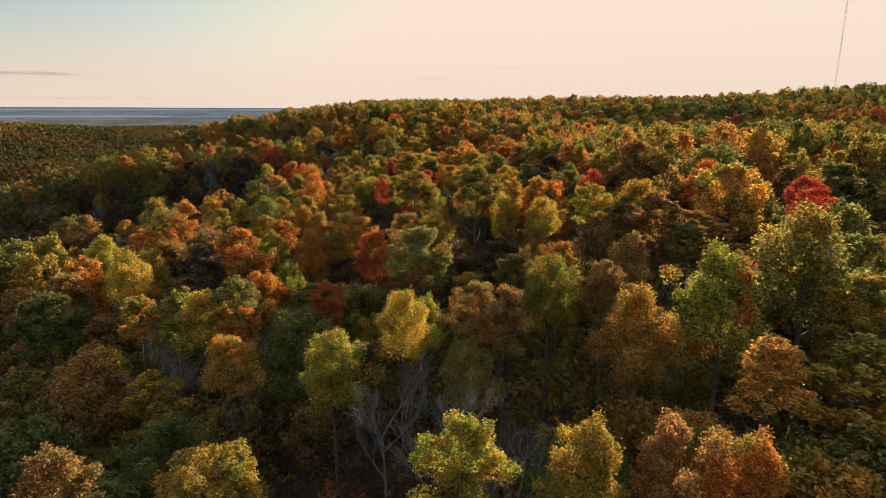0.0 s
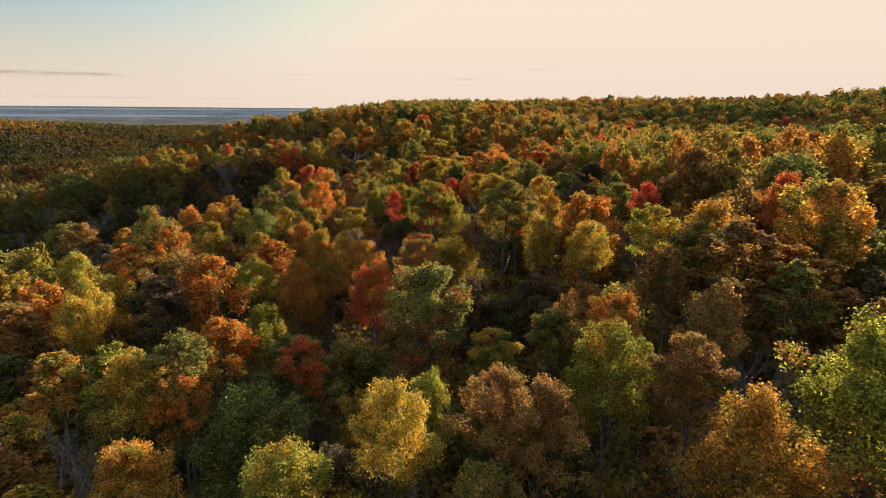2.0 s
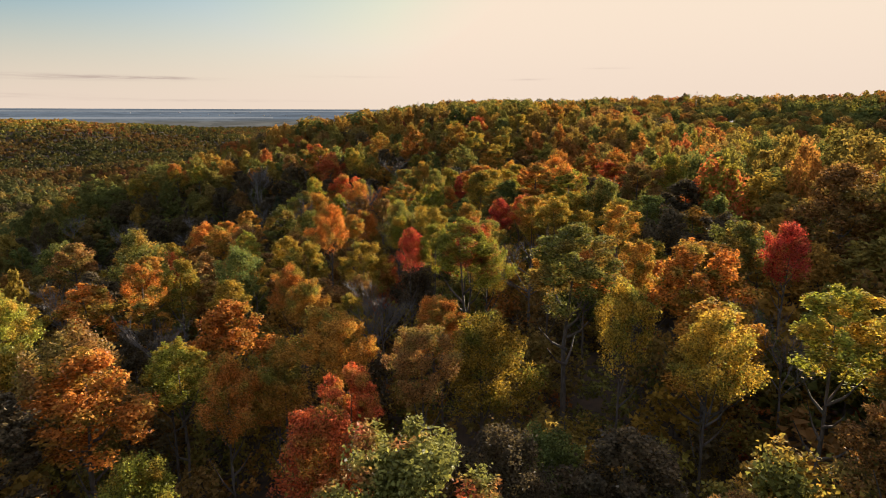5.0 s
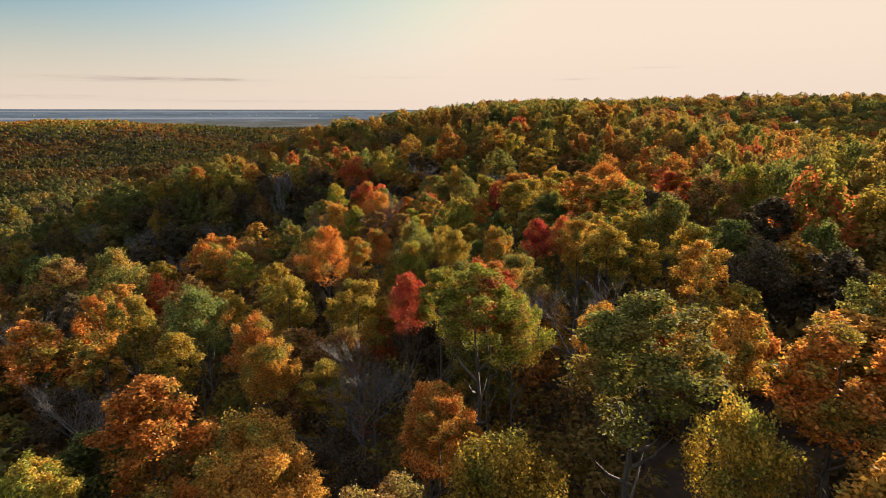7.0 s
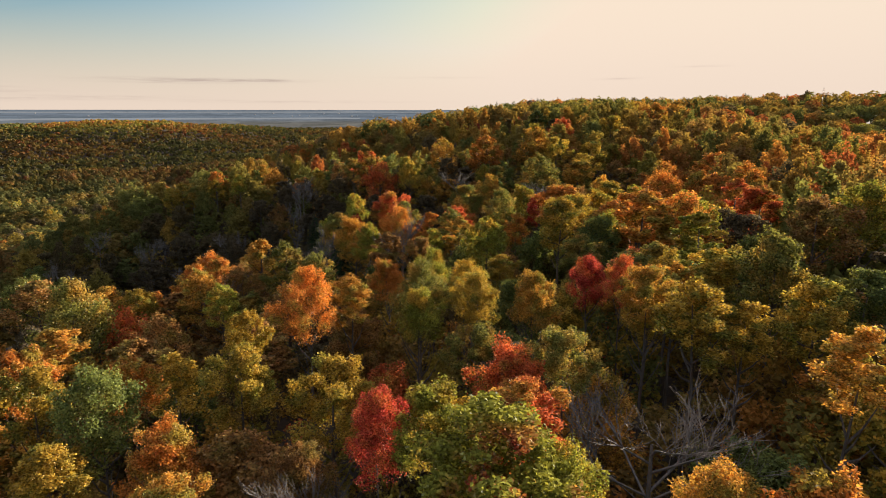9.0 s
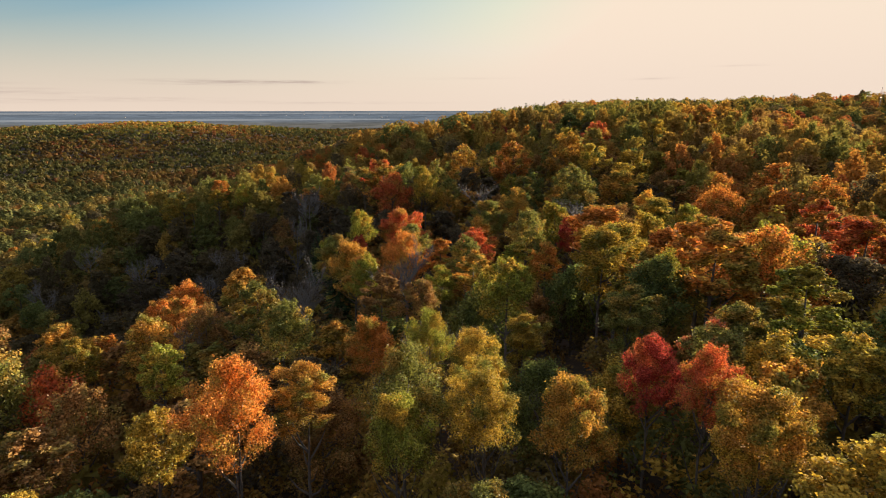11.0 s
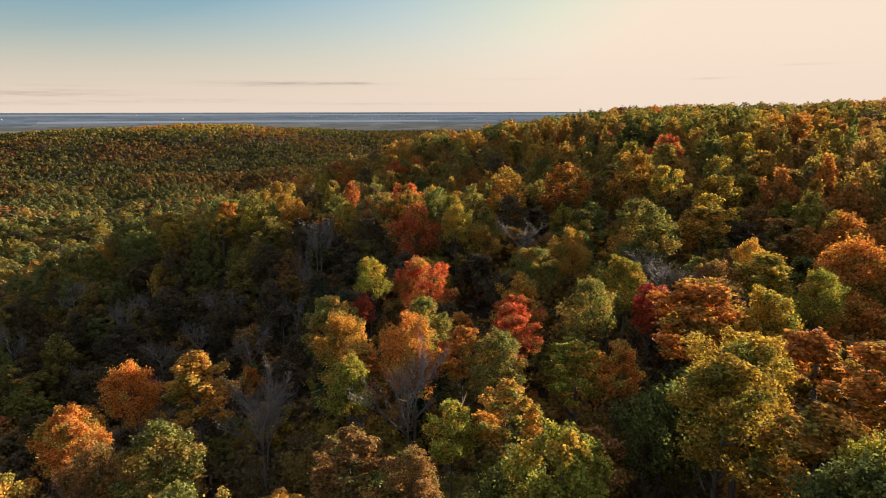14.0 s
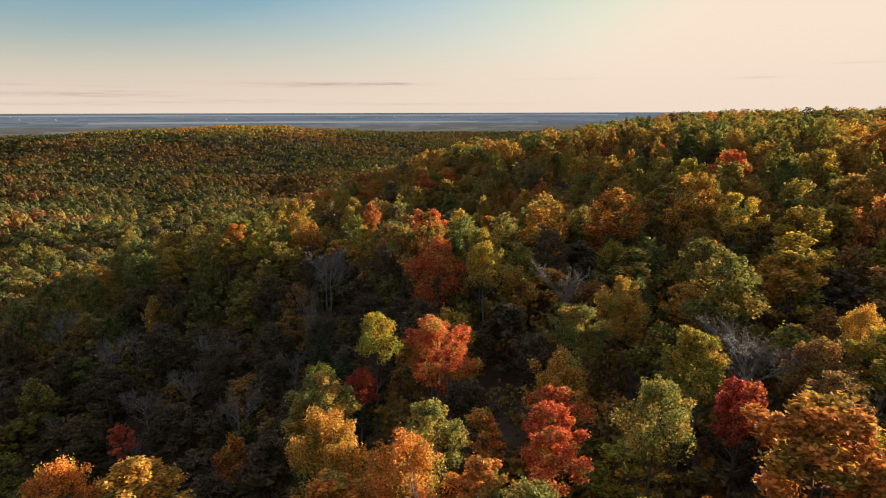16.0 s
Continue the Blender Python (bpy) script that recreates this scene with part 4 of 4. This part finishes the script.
def wood(name, label, px, py, templates, seed, spread=(0.8, 1.3), quiet=False, drift=2.2, mat=FOREST, tall=(0.62, 1.1), even=0.2):
    r = np.random.default_rng(seed)
    vs, cs = [], []
    for x, y, z, low in zip(px, py, land(px, py), lower_wood(px, py)):
        t = templates[r.integers(len(templates))]
        s, h, a = r.uniform(*spread), r.uniform(*tall) * (1 - 0.3 * hollow(x, y)), r.uniform(0, 6.28)
        ca, sa = math.cos(a) * s, math.sin(a) * s
        v = np.stack([t[:, 0] * ca - t[:, 1] * sa + x, t[:, 0] * sa + t[:, 1] * ca + y, t[:, 2] * h + z], 1)
        w = shares(x, y, drift, low) * (QUIET if quiet else 1)
        k = PALETTE[r.choice(len(PALETTE), p=w / w.sum())]
        c1, c2 = np.array(TINTS[k][0]), np.array(TINTS[k][1])
        c = (c1 + (c2 - c1) * r.random()) * r.uniform(0.78, 1.08)
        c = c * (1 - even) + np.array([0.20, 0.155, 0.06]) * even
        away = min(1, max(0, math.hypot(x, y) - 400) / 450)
        dull = (0.34 + 0.22 * away) * low       # valley colours browner, dulled and darkened with distance to stand for haze and shade
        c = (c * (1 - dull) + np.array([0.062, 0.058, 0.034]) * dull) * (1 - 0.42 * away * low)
        vs.append(v)
        cs.append(np.tile([*c, 1.0], (len(v), 1)))
    v, c = np.concatenate(vs), np.concatenate(cs)
    return tagged(new(name, mesh_of(name, v, np.arange(len(v)).reshape(-1, 3), mat, c)), label, "woodland", kind="stuff")


QUIET = np.array([2.2, 2.0, 0.6, 0.7, 0.45, 0.1, 1.0, 0.02, 0.02, 2.6])   # lower trees between the showy crowns, coloured dull and dark to deepen the shade
NEAR_REACH = 46
# slender leafless trees in the shaded hollow
for x, y in zip(*jittered(-125, -62, 145, 205, 9.0, lambda x, y: np.hypot(x + 92, y - 174) < 30)):
    if rng.random() < 0.22 and free(x, y, 0.45):
        plant_bare(x, y, rng.uniform(0.7, 0.95), int(rng.integers(3)), 0.5)
px, py = jittered(-160, 120, -20, 290, 5.8, lambda x, y: from_path(x, y) < NEAR_REACH)
for x, y in zip(px, py):
    if free(x, y) and open_sky(x, y):
        if rng.random() < 0.012:
            plant_bare(x, y, rng.uniform(0.75, 0.95), int(rng.integers(3)))
        else:
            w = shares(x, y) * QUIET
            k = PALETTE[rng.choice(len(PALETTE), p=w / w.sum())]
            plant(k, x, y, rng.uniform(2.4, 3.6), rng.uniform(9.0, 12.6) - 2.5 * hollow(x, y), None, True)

MID = [crown_points(100 + i, 1750, 0.42, ra, ta, lo, lw) for i, (s, ra, ta, lo, lw) in enumerate(SHAPES)]
LOW = [crown_points(150 + i, 330, 0.6, 0.85, 0.52, 14, 0.08) for i in range(6)]
SAPLINGS = [crown_points(170 + i, 1100, 0.27, 0.85, 0.52, 18, 0.05) for i in range(6)]
FAR = [dome_points(200 + i, 380, 0.72, ra, ta, lw, 13, 0.25) for i, (s, ra, ta, lo, lw) in enumerate(SHAPES)]
FARTHER = [dome_points(250 + i, 100, 1.4, ra, ta, 0.2) for i, (s, ra, ta, lo, lw) in enumerate(SHAPES)]
TINY = [dome_points(300 + i, 15, 2.7, ra * 1.1, ta, 0.62) for i, (s, ra, ta, lo, lw) in enumerate(SHAPES)]
BUSH = [crown_points(400 + i, 190, 0.26, 0.5, 0.3, 9, 0.1) for i in range(5)]


def turned(x, y):
    return np.degrees(np.arctan2(-x, y + 40))     # degrees left of the first heading


def sector(x, y, right, left):
    return (turned(x, y) < left) & (turned(x, y) > right)


px, py = jittered(-260, 220, -60, 420, 6.8, lambda x, y: sector(x, y, -60, 100) & (from_path(x, y) >= NEAR_REACH) & (from_path(x, y) < 115))
ok = [free(x, y) for x, y in zip(px, py)]
wood("woodland_middle", "mixed autumn trees in orange, green and rust round the slope", px[ok], py[ok], MID, 1, (0.65, 1.25))
px, py = jittered(-500, 500, -100, 620, 7.4, lambda x, y: (from_path(x, y) >= 115) & (from_path(x, y) < 330) & sector(x, y, -48, 80))
ok = [free(x, y) for x, y in zip(px, py)]
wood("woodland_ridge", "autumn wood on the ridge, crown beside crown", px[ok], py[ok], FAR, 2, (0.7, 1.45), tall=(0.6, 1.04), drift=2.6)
px, py = jittered(-900, 900, -100, 900, 6.9, lambda x, y: (from_path(x, y) >= 330) & (np.hypot(x, y) < 850) & sector(x, y, -42, 80) & ((turned(x, y) > 8) | (np.hypot(x, y) < 640)))
wood("woodland_valley", "wood in the valley and over the far ridge, green and russet dulled for haze", px, py, FARTHER, 5, (0.5, 1.45), drift=5.5, mat=FAR_FOREST, tall=(0.5, 1.15), even=0.15)
px, py = jittered(-2200, 800, 100, 2200, 7.2, lambda x, y: (np.hypot(x, y) >= 850) & (np.hypot(x, y) < 2000) & sector(x, y, 0, 80))
wood("woodland_distant", "distant wooded hills in green and russet, dulled for haze", px, py, TINY, 3, (0.45, 1.3), drift=5.5, mat=FAR_FOREST, tall=(0.55, 1.2), even=0.12)
px, py = jittered(-180, 70, 0, 260, 5.0, lambda x, y: (from_path(x, y) < 48) | (np.hypot(x + 100, y - 185) < 60))
wood("undergrowth", "low bushes and saplings on the forest floor between trunks", px, py, BUSH, 4, (0.8, 1.4))
px, py = jittered(-190, 110, -10, 300, 5.2, lambda x, y: (from_path(x, y) < NEAR_REACH + 20) | (np.hypot(x + 100, y - 185) < 60))
ok = [open_sky(x, y) for x, y in zip(px, py)]
px, py = px[ok], py[ok]
close = off_line(px, py, 2.0, 20.0, -22.0, 150.0) < 26
for near, shrubs in ((close, SAPLINGS), (~close, LOW)):
    wood("understorey", "young trees and shrubs in the shade below the crowns", px[near], py[near], shrubs, 6, (0.8, 1.25), True)
